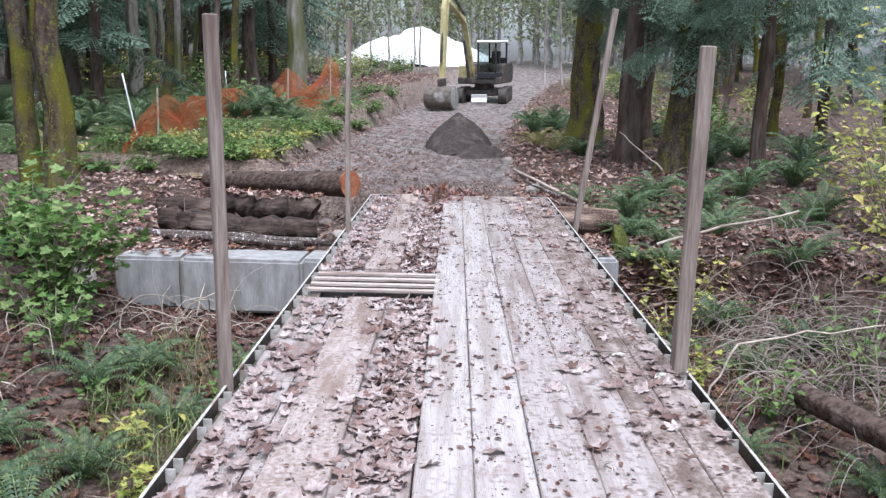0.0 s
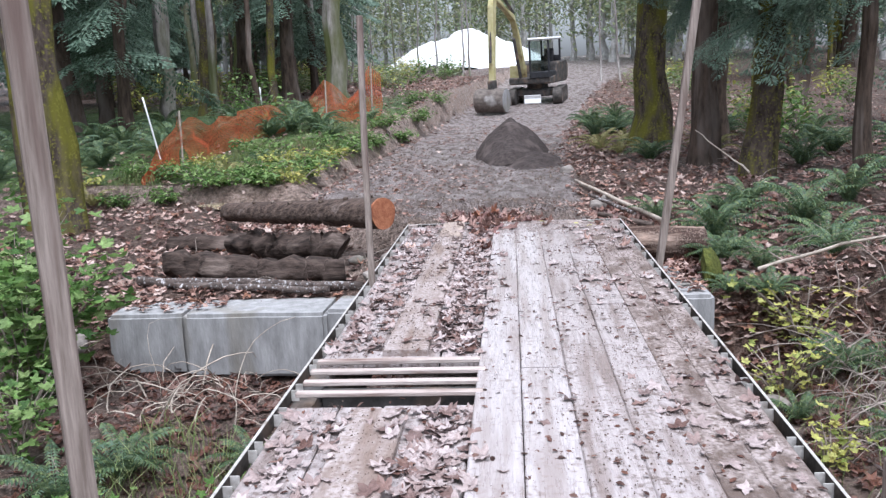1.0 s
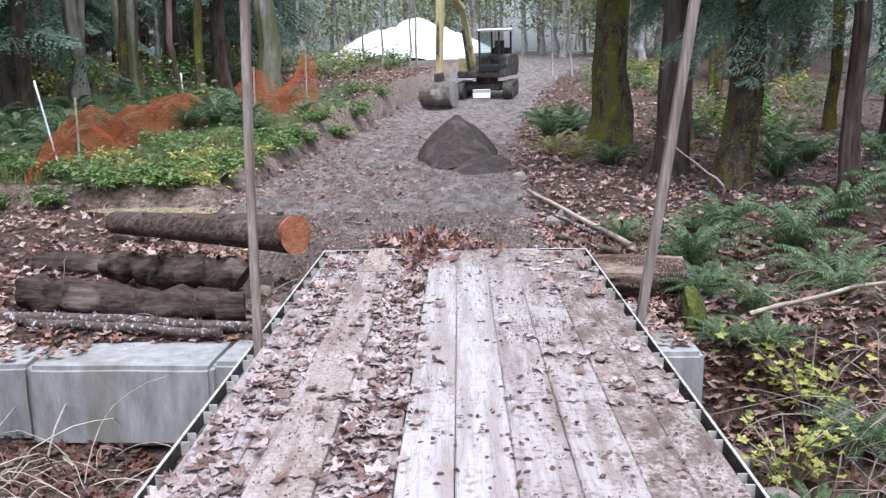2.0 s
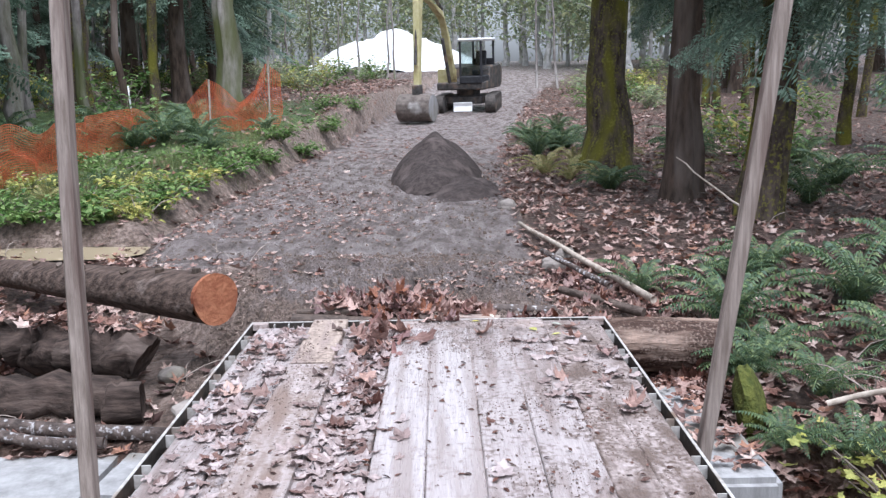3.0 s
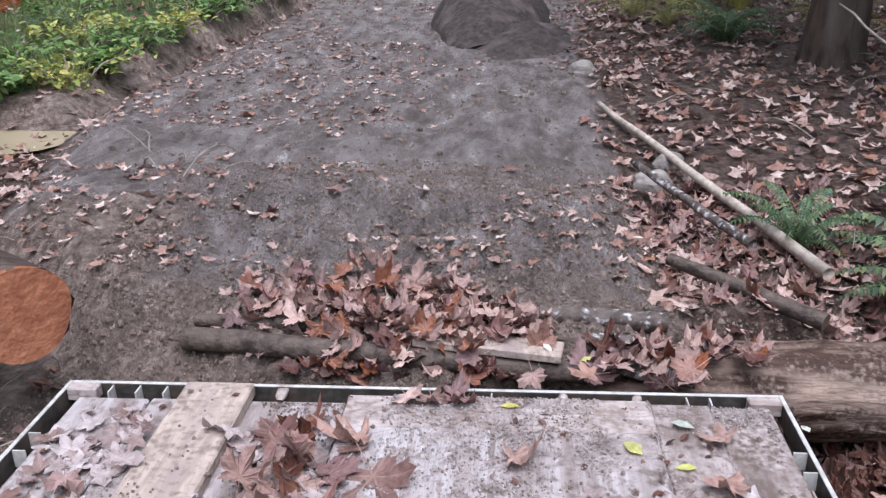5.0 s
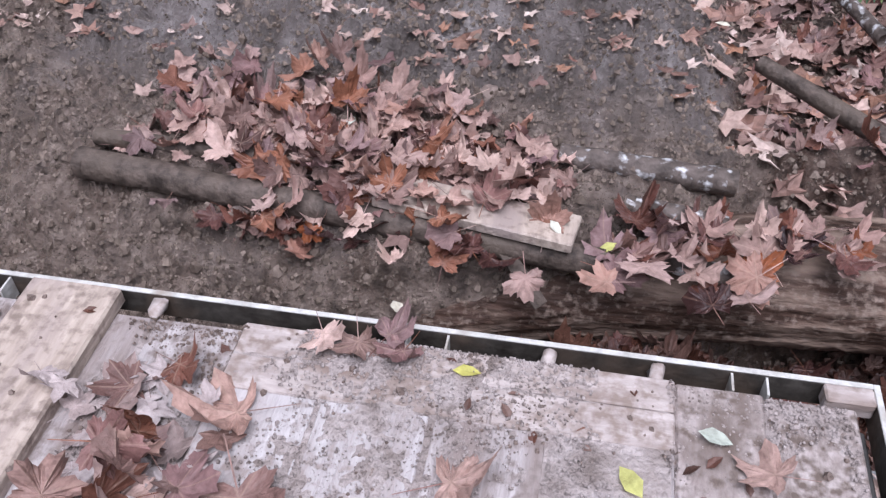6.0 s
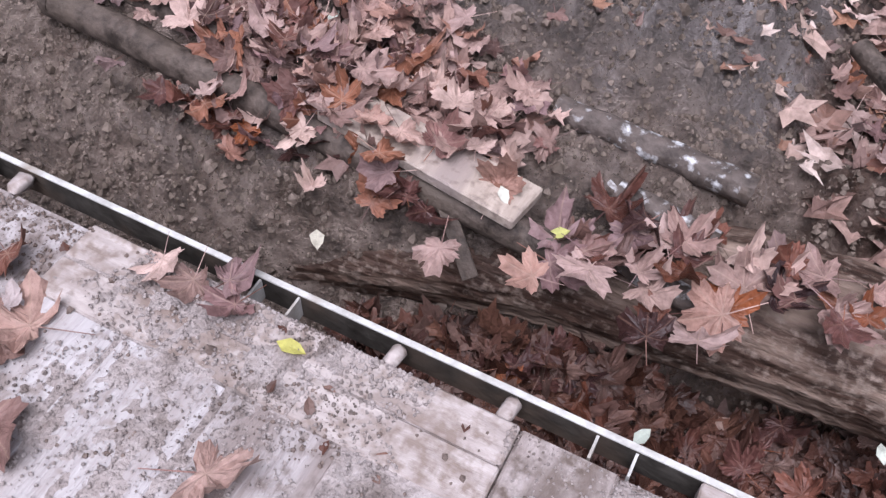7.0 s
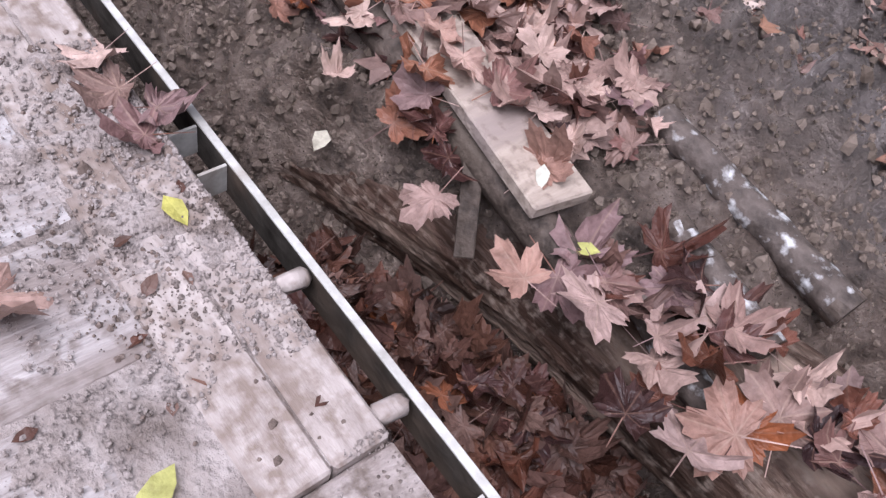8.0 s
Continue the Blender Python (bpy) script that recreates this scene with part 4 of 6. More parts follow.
    for side in (-1.05, 0.3):
        disc = [(-4.22 + 0.4 * math.cos(2 * math.pi * k / 20), 0.44 + 0.4 * math.sin(2 * math.pi * k / 20)) for k in range(20)]
        part("bucket_side", profile(disc, side - 0.015, side + 0.015, 0.004), M["concrete"], bk, "pale worn side plate")
    part("cutting_edge", box(-1.05, -3.82, 0.2, 0.3, -3.72, 0.5, 0.01), M["steel"], bk)
    return ex


EXC = (1.1, 35.6)
excavator(Matrix.Translation(gpoint(EXC[0], EXC[1], -0.03)) @ pose(0, 0, 0, 3, 0, -20) @ Matrix.Diagonal((0.8, 1, 1, 1)))


# ---------------------------------------------------------------- orange net fence
def net(name, line, label, seed=0):
    """A sagging plastic net hung between places (x, y, bottom, top), with open meshes."""
    r = np.random.default_rng(seed)
    P = np.array(line)
    s = np.concatenate([[0], np.cumsum(np.hypot(*np.diff(P[:, :2], axis=0).T))])
    n = int(s[-1] / 0.045)
    m = 26
    t = np.linspace(0, s[-1], n)
    x, y, lo, hi = (np.interp(t, s, P[:, k]) for k in range(4))
    hi = hi + 0.13 * np.array([vnoise(q, 0.5, 1.6, seed + 3) for q in t]) - 0.05
    V, F = [], []
    wv = np.array([[vnoise(t[i] * 2, j * 0.12, 1.0, seed) for j in range(m)] for i in range(n)])

    def at(i, j):
        f = j / (m - 1)
        return np.array((x[i] + 0.07 * wv[i, j], y[i] + 0.14 * wv[i, j], lo[i] + (hi[i] - lo[i]) * f))

    g = np.array([[at(i, j) for j in range(m)] for i in range(n)])
    quads = []
    w = 0.006
    up = np.array((0, 0, 1.0))
    for j in range(m):
        A = g[:-1, j]
        B = g[1:, j]
        quads.append(np.stack([A - up * w, B - up * w, B + up * w, A + up * w], 1))
    for i in range(n):
        d = g[min(i + 1, n - 1), 0] - g[max(i - 1, 0), 0]
        d = d / np.linalg.norm(d) * w * (0.8 + 0.7 * r.random())
        A = g[i, :-1]
        B = g[i, 1:]
        quads.append(np.stack([A - d, A + d, B + d, B - d], 1))
    Q = np.concatenate(quads)
    V = Q.reshape(-1, 3)
    F = np.arange(len(V)).reshape(-1, 4)
    return np_mesh(name, V, F, M["net"])


def fence_panel(line, label, seed):
    f = thing("net_fence", label, "fence", group="orange net fence")
    me = net("net", [(x, y, float(ground_z(x, y)) + a, float(ground_z(x, y)) + b) for x, y, a, b in line], label, seed)
    part("net", me, M["net"], f)
    return f


f1 = fence_panel([(-6.15, 14.9, 0.0, 0.15), (-6.1, 15.5, 0.0, 0.55), (-6.0, 16.2, 0.0, 1.08)], "torn end of a sagging orange plastic net fence", 1)
f2 = fence_panel([(-6.0, 16.2, 0.0, 1.0), (-5.92, 17.5, 0.0, 0.76), (-5.75, 19.0, 0.05, 0.78), (-5.5, 20.5, 0.0, 0.68), (-5.25, 21.2, 0, 0.4)], "sagging orange plastic net fence", 2)
f3 = fence_panel([(-4.75, 21.6, 0.0, 0.7), (-4.5, 22.0, 0.05, 1.05), (-4.1, 22.7, 0.0, 0.7), (-3.8, 23.2, 0.0, 0.75), (-3.6, 23.4, 0.0, 1.35), (-3.4, 23.6, 0.0, 1.2)], "sagging orange plastic net fence with a raised end", 3)
for fx, fy, h, par in ((-6.0, 16.22, 1.12, f2), (-4.5, 22.02, 1.1, f3), (-3.58, 23.42, 1.45, f3)):
    V, F = tube(along(gpoint(fx, fy, -0.1), gpoint(fx + 0.02, fy, h), 4), [0.02] * 4, 8)
    part("stake", np_mesh("stake", V, F, M["pale_stick"]), M["pale_stick"], par)
for (fx, fy, h, lx) in ((-6.6, 16.8, 1.3, -0.28), (-6.2, 22.5, 1.0, -0.05)):
    V, F = tube(along(gpoint(fx, fy, -0.1), gpoint(fx + lx, fy, h), 5), [0.017] * 5, 8)
    tagged(part("survey_stake", np_mesh("survey_stake", V, F, M["white_paint"], True), M["white_paint"]), "thin white leaning stake behind the net fence", "stake")


# ---------------------------------------------------------------- leaf, fern and spray shapes
def leaf_shape(seed, curl=0.25, teeth=True):
    """A five-lobed maple leaf about one across, curled; fan with a middle ring, plus a stalk."""
    r = np.random.default_rng(seed)
    tips = [(-22, 0.66), (32, 0.97), (90, 1.1), (148, 0.97), (202, 0.66)]
    pts = []
    for k, (ang, rad) in enumerate(tips):
        rad *= r.uniform(0.88, 1.08)
        if teeth:
            pts += [(ang - 22, rad * 0.68), (ang - 16, rad * 0.86), (ang - 9, rad * 0.82), (ang, rad), (ang + 9, rad * 0.82), (ang + 16, rad * 0.86), (ang + 22, rad * 0.68)]
        else:
            pts += [(ang - 17, rad * 0.75), (ang, rad), (ang + 17, rad * 0.75)]
        if k < 4:
            pts.append(((ang + tips[k + 1][0]) / 2, 0.55 * r.uniform(0.85, 1.15)))
    pts.append((238, 0.36))
    pts.append((270, 0.14))
    pts.append((302, 0.36))
    out = np.array([(q * math.cos(radians(a)), q * math.sin(radians(a)), 0) for a, q in pts]) * 0.5
    n = len(out)
    rings = (0.3, 0.66, 1.0) if teeth else (0.5, 1.0)
    V = np.concatenate([[[0, 0, 0]]] + [out * q for q in rings])
    T = [(0, 1 + i, 1 + (i + 1) % n) for i in range(n)]
    for g in range(len(rings) - 1):
        p, q = 1 + g * n, 1 + (g + 1) * n
        for i in range(n):
            j = (i + 1) % n
            T += [(p + i, q + i, q + j), (p + i, q + j, p + j)]
    rad = np.hypot(V[:, 0], V[:, 1])
    ang = np.arctan2(V[:, 1], V[:, 0])
    # ridges along the veins, a wavy rim and a little crumpling
    V[:, 2] += curl * rad * (0.22 * np.cos((ang - math.pi / 2) * 6.43) + 0.1 * r.normal(size=len(V)) * (rad > 0.1))
    rim = np.clip(rad - 0.16, 0, 1) ** 1.4
    wave = sum(r.uniform(-1, 1) * np.sin(ang * m + r.uniform(0, 6.28)) for m in (1, 2, 3, 5))
    V[:, 2] += curl * 2.2 * rim * (wave + r.uniform(-0.2, 0.9))
    V[:, :2] *= (1 - np.clip(0.9 * curl * rim * np.abs(wave), 0, 0.45))[:, None]
    # one side bent over along a line through the middle
    turn, bend = r.uniform(0, 6.28), r.uniform(0.2, 1.0) * curl * 2.4
    c, s_ = math.cos(turn), math.sin(turn)
    u = V[:, 0] * c + V[:, 1] * s_ - 0.1
    lift = np.clip(u, 0, 1)
    V[:, 2] += lift * math.sin(bend)
    V[:, 0] -= lift * (1 - math.cos(bend)) * c
    V[:, 1] -= lift * (1 - math.cos(bend)) * s_
    k = len(V)
    V = np.concatenate([V, [[-0.008, -0.04, 0.0], [0.008, -0.04, 0.0], [0.05, -0.5, 0.03], [0.04, -0.5, 0.03]]])
    T += [(k, k + 1, k + 2), (k, k + 2, k + 3)]
    V[:, 2] -= np.quantile(V[:, 2], 0.15)
    return V, np.array(T)


def small_leaf(curl=0.2, seed=0):
    """A plain pointed leaf of four triangles, about one long."""
    r = np.random.default_rng(seed)
    V = np.array([(0, 0, 0), (0.26, 0.35, 0.1), (0.2, 0.7, 0.05), (0, 1, -0.12), (-0.2, 0.7, 0.05), (-0.26, 0.35, 0.1), (0, 0.45, 0)], dtype=float)
    V[:, 2] *= curl * 5 * r.uniform(0.6, 1.3)
    T = [(6, i, (i + 1) % 6) for i in range(6)]
    return V, np.array(T)


def litter_leaf(seed):
    """A cheap lobed leaf for the forest floor: one fan."""
    r = np.random.default_rng(seed)
    pts = [(-22, 0.66), (5, 0.5), (32, 0.97), (61, 0.52), (90, 1.1), (119, 0.52), (148, 0.97), (175, 0.5), (202, 0.66), (270, 0.16)]
    V = np.array([(0, 0, 0)] + [(0.5 * q * r.uniform(0.85, 1.15) * math.cos(radians(a)), 0.5 * q * math.sin(radians(a)), 0) for a, q in pts])
    V[:, 2] = r.uniform(0.2, 0.9) * V[:, 0] ** 2 + r.uniform(-0.2, 0.9) * V[:, 1] ** 2 + 0.05 * r.normal(size=len(V))
    V[0, 2] = 0
    n = len(pts)
    return V, np.array([(0, 1 + i, 1 + (i + 1) % n) for i in range(n)])


def fern_shape(seed, fronds=15, dry=False):
    """A shuttlecock of arching fronds, each with two rows of narrow leaflets; about one metre across at size 1."""
    r = np.random.default_rng(seed)
    V, F, k = [], [], 0
    for i in range(fronds):
        yaw = 2 * math.pi * (i + r.uniform(-0.3, 0.3)) / fronds
        L = r.uniform(0.55, 0.95)
        lift = r.uniform(0.75, 1.3)
        n = 21
        mid = []
        x, z, a = 0.02, 0.0, lift + 0.25
        for s in range(n + 1):
            mid.append((x, z))
            x += L / n * math.cos(a)
            z += L / n * math.sin(a)
            a -= (1.35 + 0.6 * r.random()) / n
        cy, sy = math.cos(yaw), math.sin(yaw)
        for s in range(2, n + 1):
            t = s / n
            w = 0.105 * L * min(1, 4 * (1 - t) + 0.12) * min(1, 0.55 + t * 1.5)
            x, z = mid[s]
            dx, dz = mid[s][0] - mid[s - 1][0], mid[s][1] - mid[s - 1][1]
            for sd in (-1, 1):
                q = [(x, 0, z), (x + dx * 0.75, sd * w * 0.4, z + dz * 0.5 + 0.008), (x + dx * 0.55, sd * w, z - 0.02 - 0.012 * r.random()), (x - dx * 0.1, sd * w * 0.45, z - dz * 0.1)]
                V += [(px * cy - py * sy, px * sy + py * cy, pz) for px, py, pz in q]
                F.append((k, k + 1, k + 2, k + 3))
                k += 4
        for s in range(n):
            (xa, za), (xb, zb_) = mid[s], mid[s + 1]
            w = 0.005
            q = [(xa, -w, za), (xb, -w, zb_), (xb, w, zb_), (xa, w, za)]
            V += [(px * cy - py * sy, px * sy + py * cy, pz + 0.002) for px, py, pz in q]
            F.append((k, k + 1, k + 2, k + 3))
            k += 4
    return np.array(V), np.array(F)


def spray_shape(seed, twigs=16, needles=11, width=0.013, long=0.11):
    """A flat drooping conifer bough along +x, one metre long."""
    r = np.random.default_rng(seed)
    V, F, k = [], [], 0

    def quad(a, d, s, w):
        nonlocal k
        b = a + d
        m = a + d * 0.5
        V.extend([a, m + s * w, b, m - s * w])
        F.append((k, k + 1, k + 2, k + 3))
        k += 4

    for i in range(twigs):
        t = 0.1 + 0.9 * i / (twigs - 1)
        base = np.array((t, 0.0, -0.28 * t * t))
        for sd in (-1, 1):
            L = (0.42 * (1 - t) ** 0.7 + 0.12) * r.uniform(0.75, 1.2)
            d = np.array((0.75, sd * 0.8, -0.12 - 0.3 * r.random()))
            d /= np.linalg.norm(d)
            for j in range(needles):
                u = (j + 0.5) / needles
                p = base + d * L * u + np.array((0, 0, -0.18 * L * u * u))
                for s2 in (-1, 1):
                    dd = d * 0.6 + np.array((-d[1], d[0], 0)) * s2 * 0.75 + np.array((0, 0, r.uniform(-0.45, 0.1)))
                    quad(p, dd * (long * (1.15 - u * 0.6)) * r.uniform(0.7, 1.2), np.array((-dd[1], dd[0], 0.25)), width)
    for s in np.linspace(0, 0.95, 8):
        a = np.array((s, 0, -0.28 * s * s))
        b = np.array((s + 0.125, 0, -0.28 * (s + 0.125) ** 2))
        V.extend([a + (0, -0.007, 0), b + (0, -0.006, 0), b + (0, 0.006, 0), a + (0, 0.007, 0)])
        F.append((k, k + 1, k + 2, k + 3))
        k += 4
    return np.array(V), np.array(F)


def bough_shape(seed):
    """A bough along +x built of many short sprays, for trees near the camera."""
    r = np.random.default_rng(seed)
    V, F = spray_shape(seed, 8, 7, 0.011, 0.085)
    P, yaw, tl, sp, L = [], [], [], [], []
    for i in range(13):
        t = 0.14 + 0.86 * i / 12
        for sd in (-1, 1):
            P.append((t, 0, -0.22 * t * t))
            yaw.append(sd * r.uniform(0.6, 1.05) * (1.05 - 0.6 * t))
            tl.append(r.uniform(-0.35, 0.35))
            sp.append(r.uniform(0.05, 0.5))
            L.append((0.5 * (1 - t) ** 0.8 + 0.17) * r.uniform(0.75, 1.15))
    return join([scatter(V, F, mats(np.array(P), np.array(yaw), np.array(tl), np.array(sp), np.array(L))), tube([(0, 0, 0), (0.5, 0, -0.055), (1, 0, -0.22)], [0.014, 0.009, 0.003], 5, caps=False)])


SPRAYS = [bough_shape(s) for s in (1, 2, 3)]
FAR_SPRAYS = [spray_shape(s, 11, 8, 0.013, 0.095) for s in (4, 5)]


def trunk_shape(h, r0, r1, seed, lean=(0, 0), flare=1.5, sides=20, wob=0.04):
    pts, rad = [], []
    r = np.random.default_rng(seed)
    for i, t in enumerate((-0.02, 0.0, 0.02, 0.05, 0.1, 0.17, 0.25, 0.35, 0.45, 0.6, 0.8, 1.0)):
        pts.append((lean[0] * t + wob * r.normal() * (t > 0.03), lean[1] * t + wob * r.normal() * (t > 0.03), h * t))
        rad.append((r0 + (r1 - r0) * t) * (1 + (flare - 1) * max(0, 1 - t * 9) ** 2))
    return tube(pts, rad, sides, 0.1, seed)


def crown_conifer(h, low, reach, count, seed, sprays):
    r = np.random.default_rng(seed)
    groups = [[] for _ in sprays]
    for i in range(count):
        f = (i + r.random()) / count
        z = low + (h - low) * f ** 1.35
        L = reach * (1 - 0.8 * (z - low) / (h - low)) * r.uniform(0.6, 1.15) + 0.25
        groups[i % len(sprays)].append(((0, 0, z), r.uniform(0, 2 * math.pi), r.uniform(-0.5, 0.5), r.uniform(-0.1, 0.35), L))
    out = []
    for (V, F), g in zip(sprays, groups):
        if not g:
            continue
        P, yaw, tl, sp, L = (np.array(v, dtype=float) for v in zip(*g))
        out.append(scatter(V, F, mats(P, yaw, tl, sp, L)))
    return join(out)


def conifer(at, h, low, reach, count, r0, seed, label, bark="bark", near=False, group=""):
    t = thing("conifer_tree", label, "tree", at, group)
    V, F = trunk_shape(h, r0, 0.03, seed, flare=1.5)
    part("trunk", np_mesh("trunk", V, F, M[bark], True), M[bark], t)
    V, F = crown_conifer(h, low, reach, count, seed, SPRAYS if near else FAR_SPRAYS)
    part("crown", np_mesh("crown", V, F, M["conifer"]), M["conifer"], t)
    return t


def broadleaf(at, h, r0, seed, label, bark, limbs=9, leaves=0, leafmat="far_leaf", lean=(0, 0), first=0.35, group="", size=0.16, flare=1.6):
    """Trunk, tapering limbs, and loose leaves towards their ends."""
    r = np.random.default_rng(seed)
    t = thing("broadleaf_tree", label, "tree", at, group)
    V, F = trunk_shape(h, r0, r0 * 0.25, seed, lean, flare)
    part("trunk", np_mesh("trunk", V, F, M[bark], True), M[bark], t)
    tips = []
    for i in range(limbs):
        f = first + (0.97 - first) * (i + r.random()) / limbs
        a = r.uniform(0, 2 * math.pi)
        L = h * 0.22 * r.uniform(0.6, 1.2)
        p0 = np.array((lean[0] * f, lean[1] * f, h * f))
        p1 = p0 + np.array((math.cos(a) * L * 0.5, math.sin(a) * L * 0.5, L * 0.3))
        p2 = p0 + np.array((math.cos(a) * L, math.sin(a) * L, L * r.uniform(0.3, 0.9)))
        V, F = tube([p0, p1, p2], [r0 * 0.3 * (1.1 - f), r0 * 0.2 * (1.1 - f), 0.008], 6)
        part("limb", np_mesh("limb", V, F, M[bark], True), M[bark], t)
        tips += [p1, p2, (p1 + p2) / 2]
    if leaves:
        c = np.array(tips)[r.integers(0, len(tips), leaves)] + r.normal(size=(leaves, 3)) * (h * 0.06)
        V, F = scatter(*small_leaf(), mats(c, r.uniform(0, 6.28, leaves), r.uniform(-1, 0.6, leaves), r.uniform(-0.7, 0.7, leaves), r.uniform(0.6, 1.3, leaves) * size))
        part("crown", np_mesh("crown", V, F, M[leafmat]), M[leafmat], t)
    return t


# near trees
conifer(Matrix.Translation(gpoint(3.32, 16.1, -0.1)) @ pose(0, 0, 0, 0, 1, 40), 15, 3.5, 2.4, 24, 0.2, 21, "dark-barked conifer with low drooping boughs beside the track", near=True)
conifer(Matrix.Translation(gpoint(5.2, 14.0, -0.1)) @ pose(0, 0, 0, 0, 0, 130), 13, 2.9, 2.2, 22, 0.11, 23, "young conifer with low drooping boughs", near=True)
conifer(Matrix.Translation(gpoint(4.3, 19.0, -0.1)) @ pose(0, 0, 0, 0, 0, 200), 13, 3.2, 2.2, 14, 0.13, 24, "young conifer with drooping boughs over the track", near=True)
broadleaf(Matrix.Translation(gpoint(3.82, 14.6, -0.12)), 14, 0.22, 31, "mossy maple trunk rising from ferns", "moss_bark", 8, lean=(0.9, 0.3), flare=1.35)
broadleaf(Matrix.Translation(gpoint(2.98, 19.6, -0.15)), 17, 0.31, 32, "thick mossy tree with a flared base", "moss_bark", 9, lean=(0.3, 0.2), flare=1.8)
broadleaf(Matrix.Translation(gpoint(-6.22, 12.3, -0.3)), 15, 0.21, 33, "thick mossy tree trunk at the creek bank", "moss_bark", 8, lean=(-0.6, 0.5), flare=1.45)
broadleaf(Matrix.Translation(gpoint(-6.85, 12.7, -0.3)), 15, 0.17, 34, "slim mossy tree trunk at the creek bank", "moss_bark", 8, lean=(-0.9, 0.5), flare=1.3)
broadleaf(Matrix.Translation(gpoint(-4.75, 25.0, -0.2)), 16, 0.27, 35, "straight grey-barked tree behind the net fence", "grey_bark", 8, lean=(-0.2, 0.2))
broadleaf(Matrix.Translation(gpoint(-8.9, 26.5, -0.2)), 15, 0.27, 36, "mossy tree trunk in the woods", "moss_bark", 8, lean=(0.2, 0.2))
broadleaf(Matrix.Translation(gpoint(-8.7, 23.0, -0.2)), 14, 0.16, 37, "slim grey tree trunk in the woods", "grey_bark", 8, lean=(-0.9, 0.2))

# woods on both sides: three patterns, set again and again
firs = [conifer(Matrix.Translation(gpoint(px, py, -0.2)), h, lo, re, 52, r0, 40 + i, "dark conifer standing in dense woods", group="conifers in the woods")
        for i, (px, py, h, lo, re, r0) in enumerate(((-11.0, 24.0, 15, 2.2, 2.2, 0.17), (-7.2, 29.5, 17, 3.6, 2.4, 0.26), (9.5, 22.0, 14, 2.0, 2.0, 0.14)))]
r = np.random.default_rng(5)
spots = []
for k in range(4000):
    left = r.random() < 0.73
    py = r.uniform(19, 70) if r.random() < 0.8 else r.uniform(-14, 16)
    px = -r.uniform(5.4 + max(0, (py - 30) * 0.2), 30) if left else r.uniform(5.5 + max(0, (py - 22) * 0.28), 30)
    if py < 17:
        px = math.copysign(abs(px) + 5, px)
    if not left and 12 < py < 33:
        continue
    if left and 14 < py < 25 and px > -9.0:
        continue
    if all((px - a) ** 2 + (py - b) ** 2 > 2.6 for a, b in spots + [(-11.0, 24.0), (-7.2, 29.5), (9.5, 22.0)]):
        spots.append((px, py))
    if len(spots) > 104:
        break
for i, (px, py) in enumerate(spots):
    copy_thing(firs[i % 3], Matrix.Translation(gpoint(px, py, -0.2)) @ pose(0, 0, 0, r.uniform(-2, 2), r.uniform(-2, 2), r.uniform(0, 360)) @ Matrix.Scale(r.uniform(0.75, 1.25), 4))
# bare trunks among them
trunks = [broadleaf(Matrix.Translation(gpoint(px, py, -0.2)), h, r0, 52 + i, lab, bk, 7, lean=ln, first=0.4, group="bare trunks in the woods", flare=1.3)
          for i, (px, py, h, r0, ln, lab, bk) in enumerate(((-7.0, 26.5, 14, 0.12, (0.3, 0), "slim mossy trunk in the woods", "moss_bark"), (-10.0, 29.0, 15, 0.1, (-0.4, 0), "slim grey trunk in the woods", "grey_bark"),
                                                            (8.5, 27.0, 13, 0.09, (0.2, 0), "slim dark trunk in the woods", "bark")))]
for i in range(60):
    py = r.uniform(21, 48)
    px = -r.uniform(6.2 + max(0, (py - 30) * 0.15), 21) if i % 3 else r.uniform(5.5 + max(0, (py - 22) * 0.28), 16)
    copy_thing(trunks[i % 3], Matrix.Translation(gpoint(px, py, -0.2)) @ pose(0, 0, 0, r.uniform(-3, 3), r.uniform(-3, 3), r.uniform(0, 360)) @ Matrix.Scale(r.uniform(0.7, 1.3), 4))
# pale alders round the clearing
alder = [broadleaf(Matrix.Translation(gpoint(px, py, -0.2)), h, r0, 60 + i, "thin pale alder with sparse foliage", "alder", 12, 1700, lean=ln, first=0.08, group="alders round the clearing", size=0.3)
         for i, (px, py, h, r0, ln) in enumerate(((-9.0, 52.0, 13, 0.14, (0.4, 0)), (6.0, 66.0, 15, 0.16, (-0.5, 0)), (-3.0, 70.0, 14, 0.12, (0.3, 0))))]
for i in range(135):
    py = r.uniform(46, 110)
    px = r.uniform(-0.42 * py, 0.42 * py)
    if -9.5 < px + 2.7 < 7 and py < 68:
        continue
    copy_thing(alder[i % 3], Matrix.Translation(gpoint(px, py, -0.2)) @ pose(0, 0, 0, r.uniform(-3, 3), r.uniform(-3, 3), r.uniform(0, 360)) @ Matrix.Scale(r.uniform(0.8, 1.4), 4))
# thin saplings in front of the tarpaulin
for i, (px, py, h) in enumerate(((-5.9, 47, 4.5), (-4.6, 46, 3.0), (-3.6, 45, 4.8), (-2.4, 46, 4.8), (-1.9, 44, 5.2), (-6.6, 44, 3.2), (-7.6, 43, 4.5), (4.4, 44, 6.0), (5.2, 43, 7.0))):
    V, F = tube(along(gpoint(px, py, -0.1), gpoint(px + r.uniform(-0.5, 0.5), py, h), 6, 0, 0.04, i), np.linspace(0.06, 0.02, 6), 6)
    tagged(part("sapling", np_mesh("sapling", V, F, M["grey_bark"], True), M["grey_bark"]), "thin bare sapling in front of the white tarpaulin", "sapling", "saplings at the clearing")

